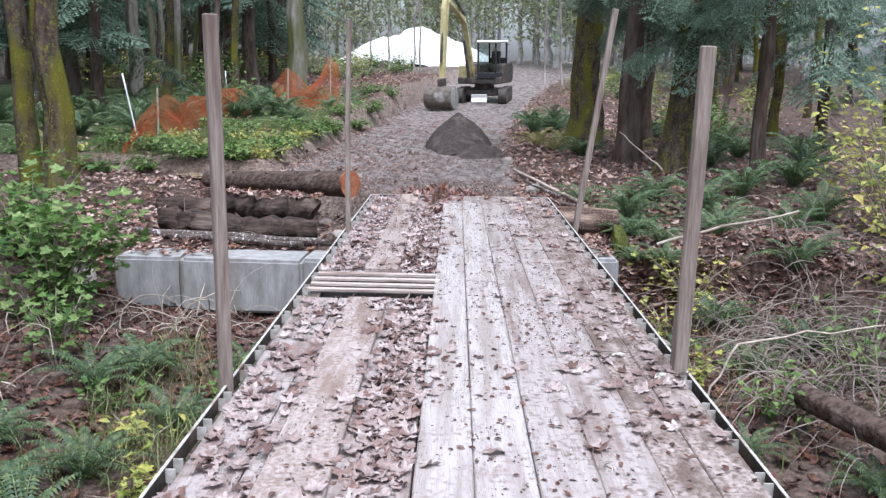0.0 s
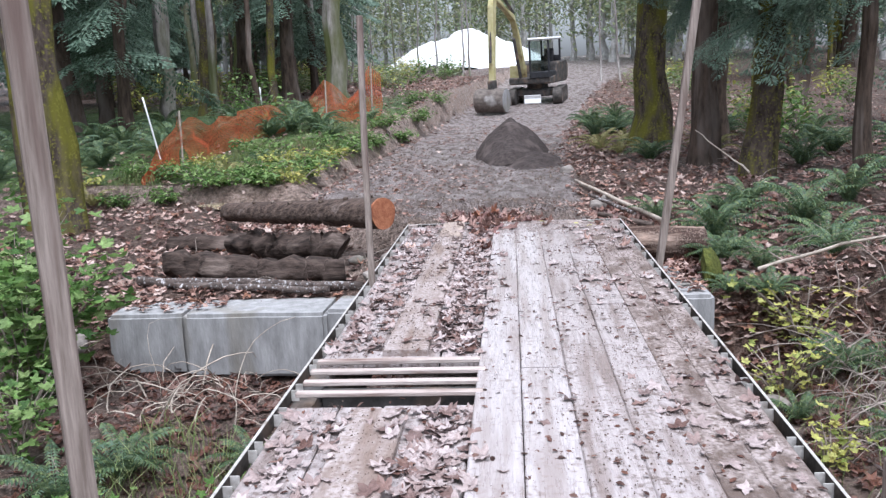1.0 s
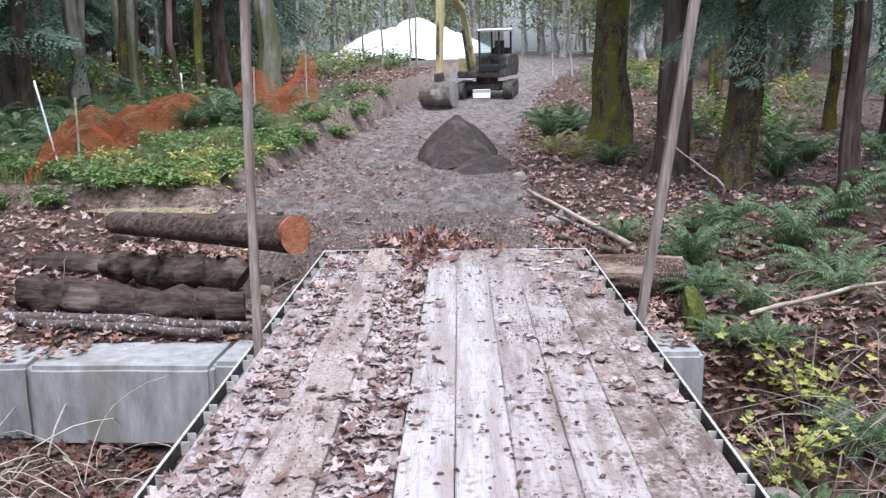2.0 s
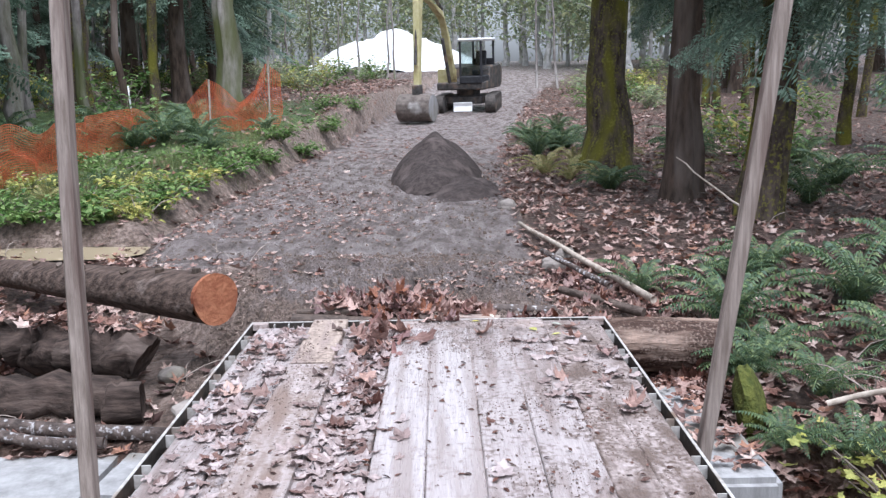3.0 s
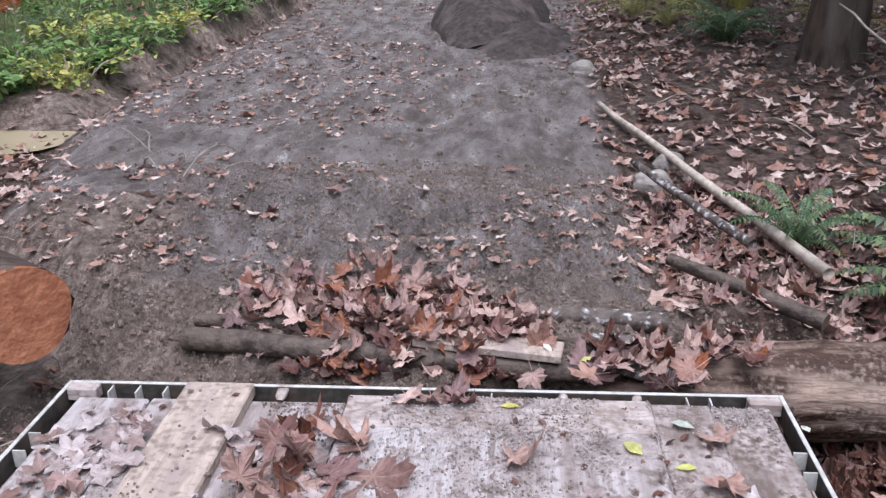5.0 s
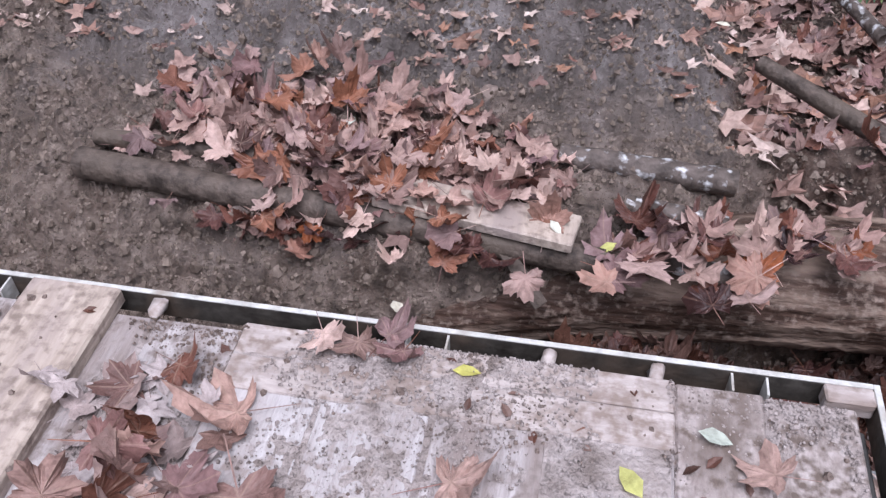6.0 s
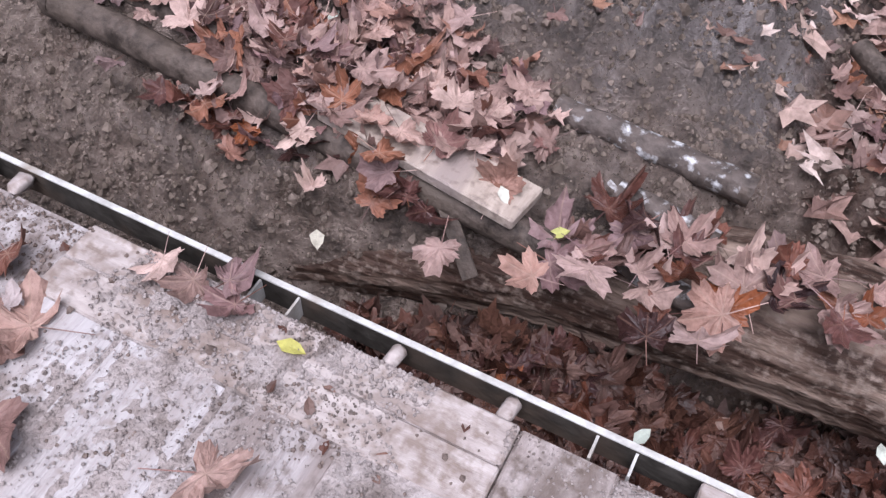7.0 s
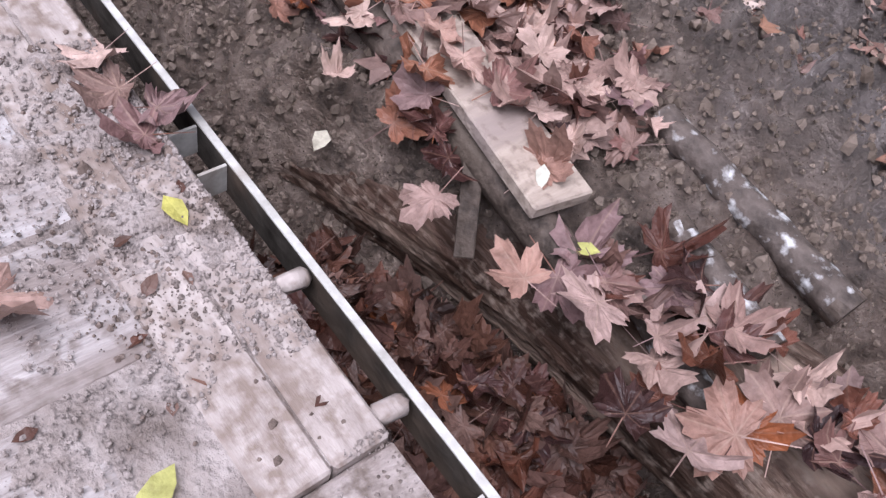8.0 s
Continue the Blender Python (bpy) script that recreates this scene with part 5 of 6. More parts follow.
# ---------------------------------------------------------------- ferns
FERNS = [np_mesh("fern", *fern_shape(s, n), M["fern"]) for s, n in ((1, 24), (2, 19), (3, 28))]
DRY = [np_mesh("fern", *fern_shape(s, n), M["dry_fern"]) for s, n in ((4, 12), (5, 15))]


def fern(x, y, size, i, dry=False, flat=1.0):
    ob = new("sword_fern", (DRY if dry else FERNS)[i % (2 if dry else 3)])
    ob.matrix_basis = Matrix.Translation(gpoint(x, y, -0.03)) @ pose(0, 0, 0, 0, 0, i * 67 % 360) @ Matrix.Diagonal((size * 0.84, size * 0.84, size * 0.95 * flat, 1))
    return tagged(ob, "yellowing sword fern with arching fronds" if dry else "green sword fern with arching fronds", "fern", "ferns on the forest floor")


for i, (x, y, s, d) in enumerate((
        (2.45, 11.35, 1.1, 0), (1.85, 12.0, 0.7, 0), (3.1, 12.4, 0.9, 0), (3.6, 11.6, 1.15, 0), (4.5, 12.6, 1.2, 0), (2.75, 12.1, 0.7, 0),
        (3.5, 10.6, 1.0, 0), (2.6, 9.9, 0.75, 0), (2.5, 9.2, 0.6, 0), (4.4, 10.3, 1.0, 0), (5.2, 11.3, 1.2, 0), (5.6, 13.4, 1.2, 0), (4.8, 15.5, 1.2, 0),
        (1.95, 21.4, 1.3, 0), (2.6, 17.3, 1.0, 0), (1.82, 18.8, 0.95, 1), (2.15, 18.3, 0.8, 1), (2.4, 22.2, 1.2, 0), (2.3, 10.35, 0.7, 0), (2.55, 10.75, 0.75, 0), (2.15, 9.35, 0.5, 0), (-5.1, 20.9, 1.3, 0), (-4.6, 21.3, 1.2, 0), (-6.4, 18.8, 1.2, 0), (-6.9, 17.6, 1.2, 0), (-6.6, 20.0, 1.3, 0), (-7.3, 18.9, 1.3, 0), (-2.6, 4.4, 0.7, 0), (-3.2, 6.0, 0.8, 0), (-3.0, 3.9, 0.75, 0), (2.9, 7.0, 0.6, 0), (3.3, 9.7, 0.8, 0), (2.75, 23.0, 1.2, 0), (3.1, 21.6, 1.0, 0), (3.5, 21.2, 0.9, 1), (4.9, 21.7, 1.2, 0), (2.55, 20.6, 0.8, 1), (3.3, 20.2, 0.9, 1), (4.6, 20.5, 1.2, 0),
        (2.2, 25.5, 1.0, 0), (3.0, 26.5, 1.1, 0), (5.8, 17.0, 1.2, 0), (6.4, 15.0, 1.3, 0), (6.9, 12.5, 1.2, 0), (7.3, 17.5, 1.3, 0), (6.3, 19.5, 1.2, 0), (8.2, 14.5, 1.3, 0),
        (-5.4, 20.2, 1.2, 0), (-4.4, 20.8, 1.0, 0), (-4.9, 22.6, 1.3, 0), (-5.4, 24.0, 1.3, 0), (-4.2, 24.2, 1.1, 0), (-6.5, 21.2, 1.3, 0), (-7.6, 20.2, 1.3, 0), (-8.2, 18.8, 1.3, 0),
        (-8.8, 17.5, 1.3, 0), (-7.8, 16.8, 1.1, 0), (-9.4, 20.0, 1.3, 0), (-8.6, 22.0, 1.3, 0), (-7.2, 23.5, 1.3, 0), (-10.2, 18.3, 1.4, 0), (-9.2, 15.6, 1.2, 0), (-10.5, 16.0, 1.3, 0),
        (-3.9, 19.6, 0.8, 0), (-3.5, 22.5, 0.8, 0), (-6.9, 14.4, 0.7, 1), (-7.6, 15.0, 0.9, 1), (-5.0, 15.6, 0.6, 1), (-2.9, 6.4, 0.75, 0), (-2.3, 5.4, 0.7, 0), (-2.5, 3.3, 0.8, 0),
        (-3.4, 4.7, 0.7, 0), (-2.0, 6.7, 0.6, 0), (2.3, 7.6, 0.6, 0), (2.9, 8.3, 0.75, 0), (3.6, 7.4, 0.8, 0), (2.2, 5.0, 0.5, 0), (-4.6, 16.6, 0.6, 0), (2.9, 4.4, 0.55, 0),
        (4.0, 8.9, 0.9, 0), (2.15, 10.4, 0.55, 0), (3.8, 17.6, 1.0, 1), (2.6, 18.6, 0.55, 1))):
    fern(x, y, s, i, bool(d))


# ---------------------------------------------------------------- shrubs, grass and brambles
def shrub(name, at, rx, ry, rz, leaves, size, mat, label, seed, stems=14, leafshape=None):
    """Stems fanning from the base with leaves on and between them."""
    r = np.random.default_rng(seed)
    t = thing(name, label, "shrub", Matrix.Translation(at), group="shrubs")
    parts, pts = [], []
    for i in range(stems):
        a, q = r.uniform(0, 6.28), r.uniform(0.3, 1)
        tip = np.array((math.cos(a) * rx * q, math.sin(a) * ry * q, rz * r.uniform(0.5, 1.0)))
        mid = tip * (0.45, 0.45, 0.6)
        parts.append(tube([(0, 0, -0.1), mid, tip], [0.012, 0.008, 0.003], 5, caps=False))
        for u in np.linspace(0.25, 1, 8):
            pts.append(mid * 2 * u * (1 - u) * 1.0 + tip * u * u if u < 1 else tip)
    V, F = join(parts)
    tagged(part("stem", np_mesh("stem", V, F, M["twig"]), M["twig"], t), kind="stuff")
    c = np.array(pts)[r.integers(0, len(pts), leaves)] + r.normal(size=(leaves, 3)) * np.array((rx, ry, rz)) * 0.13
    V, F = scatter(*(leafshape or small_leaf()), mats(c, r.uniform(0, 6.28, leaves), r.uniform(-0.6, 0.5, leaves), r.uniform(-0.5, 0.5, leaves), r.uniform(0.55, 1.25, leaves) * size))
    tagged(part("foliage", np_mesh("foliage", V, F, M[mat]), M[mat], t), kind="stuff")
    return t


MAPLE = leaf_shape(77, 0.15, False)
shrub("leafy_shrub", gpoint(-4.25, 7.6), 1.0, 0.8, 1.35, 620, 0.19, "shrub", "bright green broad-leaved shrub at the creek bank", 1, leafshape=MAPLE)
shrub("leafy_shrub", gpoint(-4.9, 8.6), 0.8, 0.8, 1.2, 420, 0.19, "shrub", "bright green broad-leaved shrub at the creek bank", 2, leafshape=MAPLE)
shrub("leafy_shrub", gpoint(-3.7, 6.4), 0.6, 0.5, 0.75, 160, 0.13, "shrub", "low green shrub at the creek bank", 3, leafshape=MAPLE)
shrub("leafy_shrub", gpoint(-4.9, 6.2), 0.8, 0.7, 1.0, 260, 0.15, "yellow_shrub", "shrub with yellowing leaves at the creek bank", 4, leafshape=MAPLE)
shrub("tall_shrub", gpoint(4.5, 7.0), 1.0, 1.0, 2.6, 700, 0.12, "yellow_shrub", "tall thin shrub with yellow-green leaves", 5, 22)
shrub("tall_shrub", gpoint(5.3, 8.6), 1.2, 1.0, 2.9, 800, 0.13, "yellow_shrub", "tall thin shrub with yellow-green leaves", 6, 24, MAPLE)
shrub("tall_shrub", gpoint(6.0, 10.8), 1.3, 1.1, 2.2, 600, 0.13, "yellow_shrub", "thin shrub with yellow-green leaves", 7, 22)
shrub("low_shrub", gpoint(2.75, 8.9), 0.7, 0.6, 0.7, 190, 0.11, "yellow_shrub", "low shrub with pale yellow leaves beside the creek", 8, leafshape=MAPLE)
shrub("low_shrub", gpoint(2.3, 8.1), 0.45, 0.45, 0.5, 110, 0.1, "yellow_shrub", "low shrub with pale yellow leaves beside the creek", 9, leafshape=MAPLE)
shrub("low_shrub", gpoint(3.6, 6.2), 0.8, 0.6, 0.9, 200, 0.09, "shrub", "low green shrub beside the creek", 10)
shrub("low_shrub", gpoint(2.6, 5.6), 0.6, 0.5, 0.4, 150, 0.08, "shrub", "low green shrub beside the creek", 11)
for i, (x, y) in enumerate(((-2.4, 4.9), (-2.9, 5.7), (-3.3, 3.6), (-2.1, 3.9), (-3.8, 5.2), (-2.0, 6.1), (-2.8, 2.9), (2.0, 3.9), (2.5, 3.2), (2.2, 6.6))):
    shrub("creek_weed", gpoint(x, y, -0.02), 0.32, 0.32, 0.32, 70, 0.11, "shrub" if i % 3 else "yellow_shrub", "small leafy weed on the creek bank", 120 + i, 7, MAPLE if i % 2 else None)
for i, (x, y, s) in enumerate(((-3.6, 14.9, 0.5), (-4.3, 15.2, 0.5), (-5.1, 14.8, 0.5), (-3.5, 16.2, 0.45), (-5.9, 15.3, 0.55), (-3.3, 17.6, 0.45), (-4.2, 16.4, 0.5), (-3.15, 19.4, 0.45), (-6.6, 15.4, 0.5), (-4.8, 17.3, 0.5), (-3.7, 18.5, 0.5), (-3.0, 21.2, 0.4), (-5.8, 16.6, 0.5), (-5.3, 18.2, 0.5), (-4.4, 14.7, 0.4), (-2.6, 24.5, 0.5), (-2.2, 28.5, 0.6), (-2.9, 27, 0.6), (-7.2, 14.5, 0.4), (-6.4, 14.45, 0.38), (-5.6, 14.4, 0.42), (-4.8, 14.4, 0.38), (-4.0, 14.5, 0.4), (-3.55, 15.4, 0.36), (-3.45, 16.8, 0.36), (-3.2, 18.4, 0.38), (-3.0, 20.2, 0.38), (-2.75, 22.4, 0.4), (-2.5, 25.6, 0.45), (-7.9, 14.7, 0.45))):
    shrub("bank_shrub", gpoint(x, y, -0.02), s * 1.4, s * 1.2, s * 0.62, 300, 0.1, "shrub" if i % 6 else "yellow_shrub", "low tangle of green leaves on the bank", 20 + i, 10)
for i in range(26):
    x, y = (r.uniform(5, 14), r.uniform(12, 34)) if i % 2 else (-r.uniform(6, 16), r.uniform(20, 36))
    shrub("undergrowth", gpoint(x, y, -0.05), 0.9, 0.9, 1.2, 240, 0.16, "shrub" if i % 3 else "yellow_shrub", "leafy undergrowth among the trees", 60 + i, 9)


for i in range(44):
    y = r.uniform(33, 50)
    x = r.uniform(-9.5, -2.6) + 0.06 * (y - 33) if i % 3 else r.uniform(4.6, 9.0) + 0.2 * (y - 36)
    shrub("undergrowth", gpoint(x, y, -0.05), 1.1, 1.0, r.uniform(0.5, 1.2), 210, 0.17, ("shrub", "far_leaf", "yellow_shrub", "far_leaf")[i % 4], "pale leafy brush at the edge of the clearing", 200 + i, 8)


def stuff(name, V, F, mat, label, category):
    return tagged(part(name, np_mesh(name, V, F, M[mat]), M[mat]), label, category, kind="stuff")


def grass_field(areas, label, seed, mat="grass", length=0.28):
    r = np.random.default_rng(seed)
    P = []
    for x0, x1, y0, y1, n in areas:
        P.append(np.stack([r.uniform(x0, x1, n), r.uniform(y0, y1, n)], -1))
    P = np.concatenate(P)
    P = P[vnoise(P[:, 0], P[:, 1], 1.4, seed) > -0.25]
    z = ground_z(P[:, 0], P[:, 1])
    V = np.array([(-0.012, 0, 0), (0.012, 0, 0), (0.01, 0.14, 0.5), (-0.01, 0.14, 0.5), (0.002, 0.5, 0.78), (-0.002, 0.5, 0.78)])
    F = np.array([(0, 1, 2, 3), (3, 2, 4, 5)])
    n = len(P)
    V, F = scatter(V, F, mats(np.column_stack([P, z]), r.uniform(0, 6.28, n), r.uniform(-0.4, 0.5, n), r.uniform(-0.3, 0.3, n), r.uniform(0.5, 1.4, n) * length))
    return stuff("grass", V, F, mat, label, "grass")


grass_field([(-7, -3.4, 14.6, 18.5, 5200), (-4.6, -2.9, 18, 24, 1800)], "short green grass on top of the bank", 1, length=0.24)
grass_field([(-3.0, -1.6, 4.2, 7.0, 900), (-4.5, -2.0, 1.5, 4.0, 260)], "green grass beside the bridge", 2, length=0.3)
grass_field([(1.7, 4.5, 3.5, 8.3, 900)], "thin grass beside the creek", 3, length=0.26)


def brambles(name, areas, label, seed, mat="twig", rad=0.006):
    """Thin arching stems in a loose tangle."""
    r = np.random.default_rng(seed)
    out = []
    for x0, x1, y0, y1, n, L in areas:
        for i in range(n):
            x, y = r.uniform(x0, x1), r.uniform(y0, y1)
            a, el, p = r.uniform(0, 6.28), r.uniform(0.3, 1.3), np.array(gpoint(x, y, -0.03))
            pts = [p]
            ln = L * r.uniform(0.4, 1.2)
            for s in range(7):
                p = p + np.array((math.cos(a) * math.cos(el), math.sin(a) * math.cos(el), math.sin(el))) * ln / 7
                el -= r.uniform(0.05, 0.5)
                a += r.normal() * 0.25
                pts.append(p)
            q = rad * r.uniform(0.5, 1.6)
            out.append(tube(pts, np.linspace(q, q * 0.35, 8), 4, caps=False))
    V, F = join(out)
    return stuff(name, V, F, mat, label, "brambles")


brambles("brambles", [(2.6, 5.0, 4.6, 8.6, 260, 1.5), (2.9, 4.6, 5.5, 8.6, 260, 1.1), (2.8, 5.5, 8.4, 10.5, 140, 1.0)], "tangle of bare brown stems on the creek bank", 1)
brambles("brambles", [(-3.9, -1.6, 7.0, 8.4, 60, 1.0), (-4.6, -3.0, 5.4, 8.0, 25, 1.2)], "tangle of pale dry stems before the concrete blocks", 2, "pale_stick", 0.006)
brambles("twigs", [(1.2, 5, 11, 20, 70, 0.6), (-5, -1.5, 9.5, 14, 50, 0.6)], "fallen twigs on the forest floor", 3, "twig", 0.005)

# single branches on the creek bank
log("branch", (2.5, 9.6, -0.52), (4.0, 9.0, 0.02), 0.02, 0.012, M["pale_stick"], "pale bare branch lying on the brush heap", "branch", 8, 0.05, 31, wob=0.02)
log("branch", (1.6, 4.6, -0.95), (1.95, 4.7, -0.35), 0.008, 0.009, M["pale_stick"], "pale bent branch beside the bridge", "branch", 8, 0.05, 32, wob=0.01)
log("branch", (1.95, 4.7, -0.35), (3.4, 5.1, -0.25), 0.009, 0.005, M["pale_stick"], "pale bent branch beside the bridge", "branch", 8, 0.05, 33, wob=0.015)
log("branch", (3.55, 14.0, 0.0), (2.95, 15.0, 0.6), 0.016, 0.008, M["pale_stick"], "thin bare branch leaning beside the tree", "branch", 8, 0.05, 34, wob=0.01)


def rock(x, y, size, seed, up=0.0, label="rounded grey-brown rock lying on the ground"):
    bm = bmesh.new()
    bmesh.ops.create_icosphere(bm, subdivisions=3, radius=1)
    for v in bm.verts:
        v.co *= 1 + 0.22 * noise.noise(v.co * 1.3 + Vector((seed, 0, 0))) + 0.06 * noise.noise(v.co * 4)
        v.co = Vector((v.co.x * size, v.co.y * size * 0.8, v.co.z * size * 0.65))
    ob = part("rock", bm, M["rock"])
    ob.matrix_basis = Matrix.Translation(gpoint(x, y, up)) @ pose(0, 0, 0, 0, 0, seed * 50)
    return tagged(ob, label, "rock", "rocks beside the bridge")


rock(1.2, 12.85, 0.13, 40, 0.05, "pale broken rock beside a thin pole")
for i, (x, y, s) in enumerate(((-1.32, 9.95, 0.16), (-1.5, 9.55, 0.12), (-1.28, 10.15, 0.11), (-1.75, 10.1, 0.1), (1.95, 8.3, 0.22), (-4.35, 8.55, 0.2), (0.95, 15.7, 0.13), (1.35, 13.2, 0.11), (-1.7, 8.2, 0.12), (2.15, 7.8, 0.14))):
    rock(x, y, s, i + 1, s * 0.25)
# mossy slab and a mossy stump
bm = bmesh.new()
bmesh.ops.create_icosphere(bm, subdivisions=3, radius=1)
for v in bm.verts:
    v.co = Vector((v.co.x * 0.1, v.co.y * 0.28, v.co.z * 0.33)) * (1 + 0.15 * noise.noise(v.co * 2))
ob = tagged(part("mossy_stone", bm, M["moss"]), "upright stone covered in bright moss", "stone")
ob.matrix_basis = pose(2.08, 9.75, -0.62, 12, -14, -18)


# ---------------------------------------------------------------- fallen leaves
LEAVES = [np_mesh("fallen_leaf", *leaf_shape(100 + s, 0.22 + 0.09 * (s % 5)), M["hero_leaf"]) for s in range(10)]
WET_SHADED = [np_mesh("fallen_leaf", *leaf_shape(120 + s, 0.22 + 0.09 * (s % 5)), M["gap_leaf"]) for s in range(8)]
FINE = [leaf_shape(150 + s, 0.36) for s in range(5)]
CHEAP = [litter_leaf(200 + s) for s in range(5)]
TRODDEN = [leaf_shape(180 + s, 0.16 + 0.03 * s, False) for s in range(5)]


def lay(x, y, z, size, seed, tilt=0.25, mesh=None, label="", name="fallen_leaf"):
    r = random.Random(seed)
    ob = new(name, mesh or LEAVES[seed % 10])
    ob.matrix_basis = Matrix.Translation((x, y, z)) @ pose(0, 0, 0, r.gauss(0, tilt) * 57, r.gauss(0, tilt) * 57, r.uniform(0, 360)) @ Matrix.Scale(size, 4)
    return tagged(ob, label or "dead reddish-brown maple leaf with curled lobes", "leaf", "fallen maple leaves")


r = np.random.default_rng(11)
k = 0
# pile on the limbs at the track's end
for i in range(108):
    u = r.beta(2.2, 2.2)
    x = -0.85 + 1.3 * u + r.normal() * 0.04
    y = 10.55 - 0.1 * (x + 0.2) + r.normal() * 0.1
    top = max(float(ground_z(x, y)), -0.1 if y < 10.5 else -0.16)
    lay(x, y, top + 0.01 + 0.07 * r.random() * math.exp(-((y - 10.5) / 0.12) ** 2), r.uniform(0.11, 0.18), k, 0.22)
    k += 1
# hanging over the limb's front
for i in range(22):
    x = -0.5 + 0.75 * r.random()
    lay(x, 10.31 - 0.07 * x + r.normal() * 0.03, -0.12 - 0.08 * r.random(), r.uniform(0.11, 0.17), k, 0.6)
    k += 1
# lower layer in darker leaf colours, painting the shade under the limb
for i in range(26):
    x = -0.55 + 0.85 * r.random()
    lay(x, 10.27 - 0.07 * x + r.normal() * 0.025, -0.15 - 0.07 * r.random(), r.uniform(0.1, 0.15), k, 0.5, WET_SHADED[k % 8], "wet maple leaf hanging below a limb, darkened as in shade")
    k += 1
# in the gap before the sill log
for i in range(52):
    x = r.uniform(0.2, 1.5)
    y = r.uniform(9.86, 10.14 + 0.32 * (x - 0.4))
    # darkened leaf colours carry the shade down in the gap
    lay(x, y, float(ground_z(x, y)) + 0.02 + 0.09 * r.random(), r.uniform(0.1, 0.18), k, 0.45, WET_SHADED[k % 8], "wet red maple leaf in the gap before the log, darkened as in shade")
    k += 1
# on and round the sill log's small limbs
for i in range(40):
    x = r.uniform(0.56, 1.25)
    y = 10.32 + 0.2 * (x - 0.7) + r.normal() * 0.08
    lay(x, y, -0.165 - 0.05 * (x - 0.6) + 0.05 * r.random(), r.uniform(0.12, 0.2), k, 0.25, WET_SHADED[k % 8] if i % 5 < 2 else None)
    k += 1
# on the end of the deck
for x, y, s in ((0.314, 9.43, 0.22), (-0.13, 9.51, 0.25), (-0.06, 9.33, 0.26), (-0.28, 9.3, 0.2), (-0.32, 9.42, 0.18), (-0.22, 9.2, 0.2), (-0.4, 9.15, 0.18), (-0.18, 9.33, 0.19), (-0.33, 9.24, 0.2), (0.06, 9.73, 0.15), (0.12, 9.76, 0.16), (0.16, 9.72, 0.14), (-0.02, 9.74, 0.14),
                (0.9, 9.55, 0.16), (0.86, 9.35, 0.15), (-0.2, 9.02, 0.19), (-0.9, 9.3, 0.15), (-0.38, 9.55, 0.17), (-0.3, 9.62, 0.15), (1.0, 9.0, 0.16), (0.7, 8.6, 0.15), (0.95, 8.2, 0.17), (-0.95, 8.5, 0.16), (-0.33, 8.7, 0.17), (-0.27, 8.3, 0.18)):
    lay(x, y, 0.03 if x > -0.2 else 0.01, s, k, 0.12)
    k += 1
for i in range(9):
    lay(-0.3 + r.normal() * 0.05, 9.28 + r.normal() * 0.05, 0.05 + 0.07 * r.random(), 0.17, k, 0.9)
    k += 1
# yellow and pale leaves
yl = np_mesh("fallen_leaf", *small_leaf(0.1, 1), M["yellow_leaf"])
pl = np_mesh("fallen_leaf", *small_leaf(0.12, 2), M["pale_leaf"])
for i, (x, y, z, s, p) in enumerate(((0.66, 9.46, 0.03, 0.075, 0), (0.27, 9.69, 0.03, 0.06, 0), (0.8, 9.42, 0.02, 0.06, 0), (0.762, 9.625, 0.03, 0.07, 1), (0.42, 10.33, -0.095, 0.05, 1), (0.17, 10.72, -0.11, 0.07, 1), (-0.2, 10.6, -0.05, 0.06, 1), (0.02, 10.16, -0.3, 0.07, 1),
                                     (0.6, 10.32, -0.14, 0.06, 0), (-0.1, 10.68, -0.07, 0.06, 1), (0.63, 10.85, -0.12, 0.06, 1), (0.95, 11.5, -0.12, 0.06, 1), (0.3, 11.8, -0.12, 0.06, 1), (-0.6, 11.6, -0.12, 0.07, 1), (1.4, 10.25, -0.4, 0.06, 1), (0.9, 10.05, -0.42, 0.06, 1), (1.0, 2.9, 0.03, 0.09, 1), (0.85, 3.2, 0.03, 0.08, 1))):
    lay(x, y, z, s, 1000 + i, 0.12, pl if p else yl, "small pale cream leaf" if p else "small bright yellow leaf")


def leaf_field(name, P, z, size, label, seed, mat="leaf", tilt=0.3, shapes=None):
    r = np.random.default_rng(seed)
    n = len(P)
    shapes = shapes or CHEAP
    which = r.integers(0, len(shapes), n)
    out = []
    for i, (V, F) in enumerate(shapes):
        s = which == i
        m = int(s.sum())
        if m:
            out.append(scatter(V, F, mats(np.column_stack([P[s], z[s]]), r.uniform(0, 6.28, m), r.normal(size=m) * tilt, r.normal(size=m) * tilt, r.uniform(0.6, 1.3, m) * size)))
    return stuff(name, *join(out), mat, label, "leaves")


# the rest of the leaves in the gap and beside the track
n = 820
P = np.stack([r.uniform(0.15, 1.95, n), np.zeros(n)], -1)
P[:, 1] = 9.82 + r.random(n) * (0.34 + 0.32 * (P[:, 0] - 0.4))
# dark leaf colours here stand in for the shade inside the gap
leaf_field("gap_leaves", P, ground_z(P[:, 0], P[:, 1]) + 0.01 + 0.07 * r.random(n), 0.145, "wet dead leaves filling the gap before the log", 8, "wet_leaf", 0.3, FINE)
n = 340
P = np.stack([r.uniform(1.0, 2.2, n), r.uniform(10.9, 12.8, n)], -1)
leaf_field("side_leaves", P, ground_z(P[:, 0], P[:, 1]) + 0.01 + 0.03 * r.random(n), 0.13, "dead leaves beside the muddy track", 9, "hero_leaf", 0.3, FINE)
n = 300
P = np.stack([-0.9 + 1.4 * r.beta(2, 2, n), np.zeros(n)], -1)
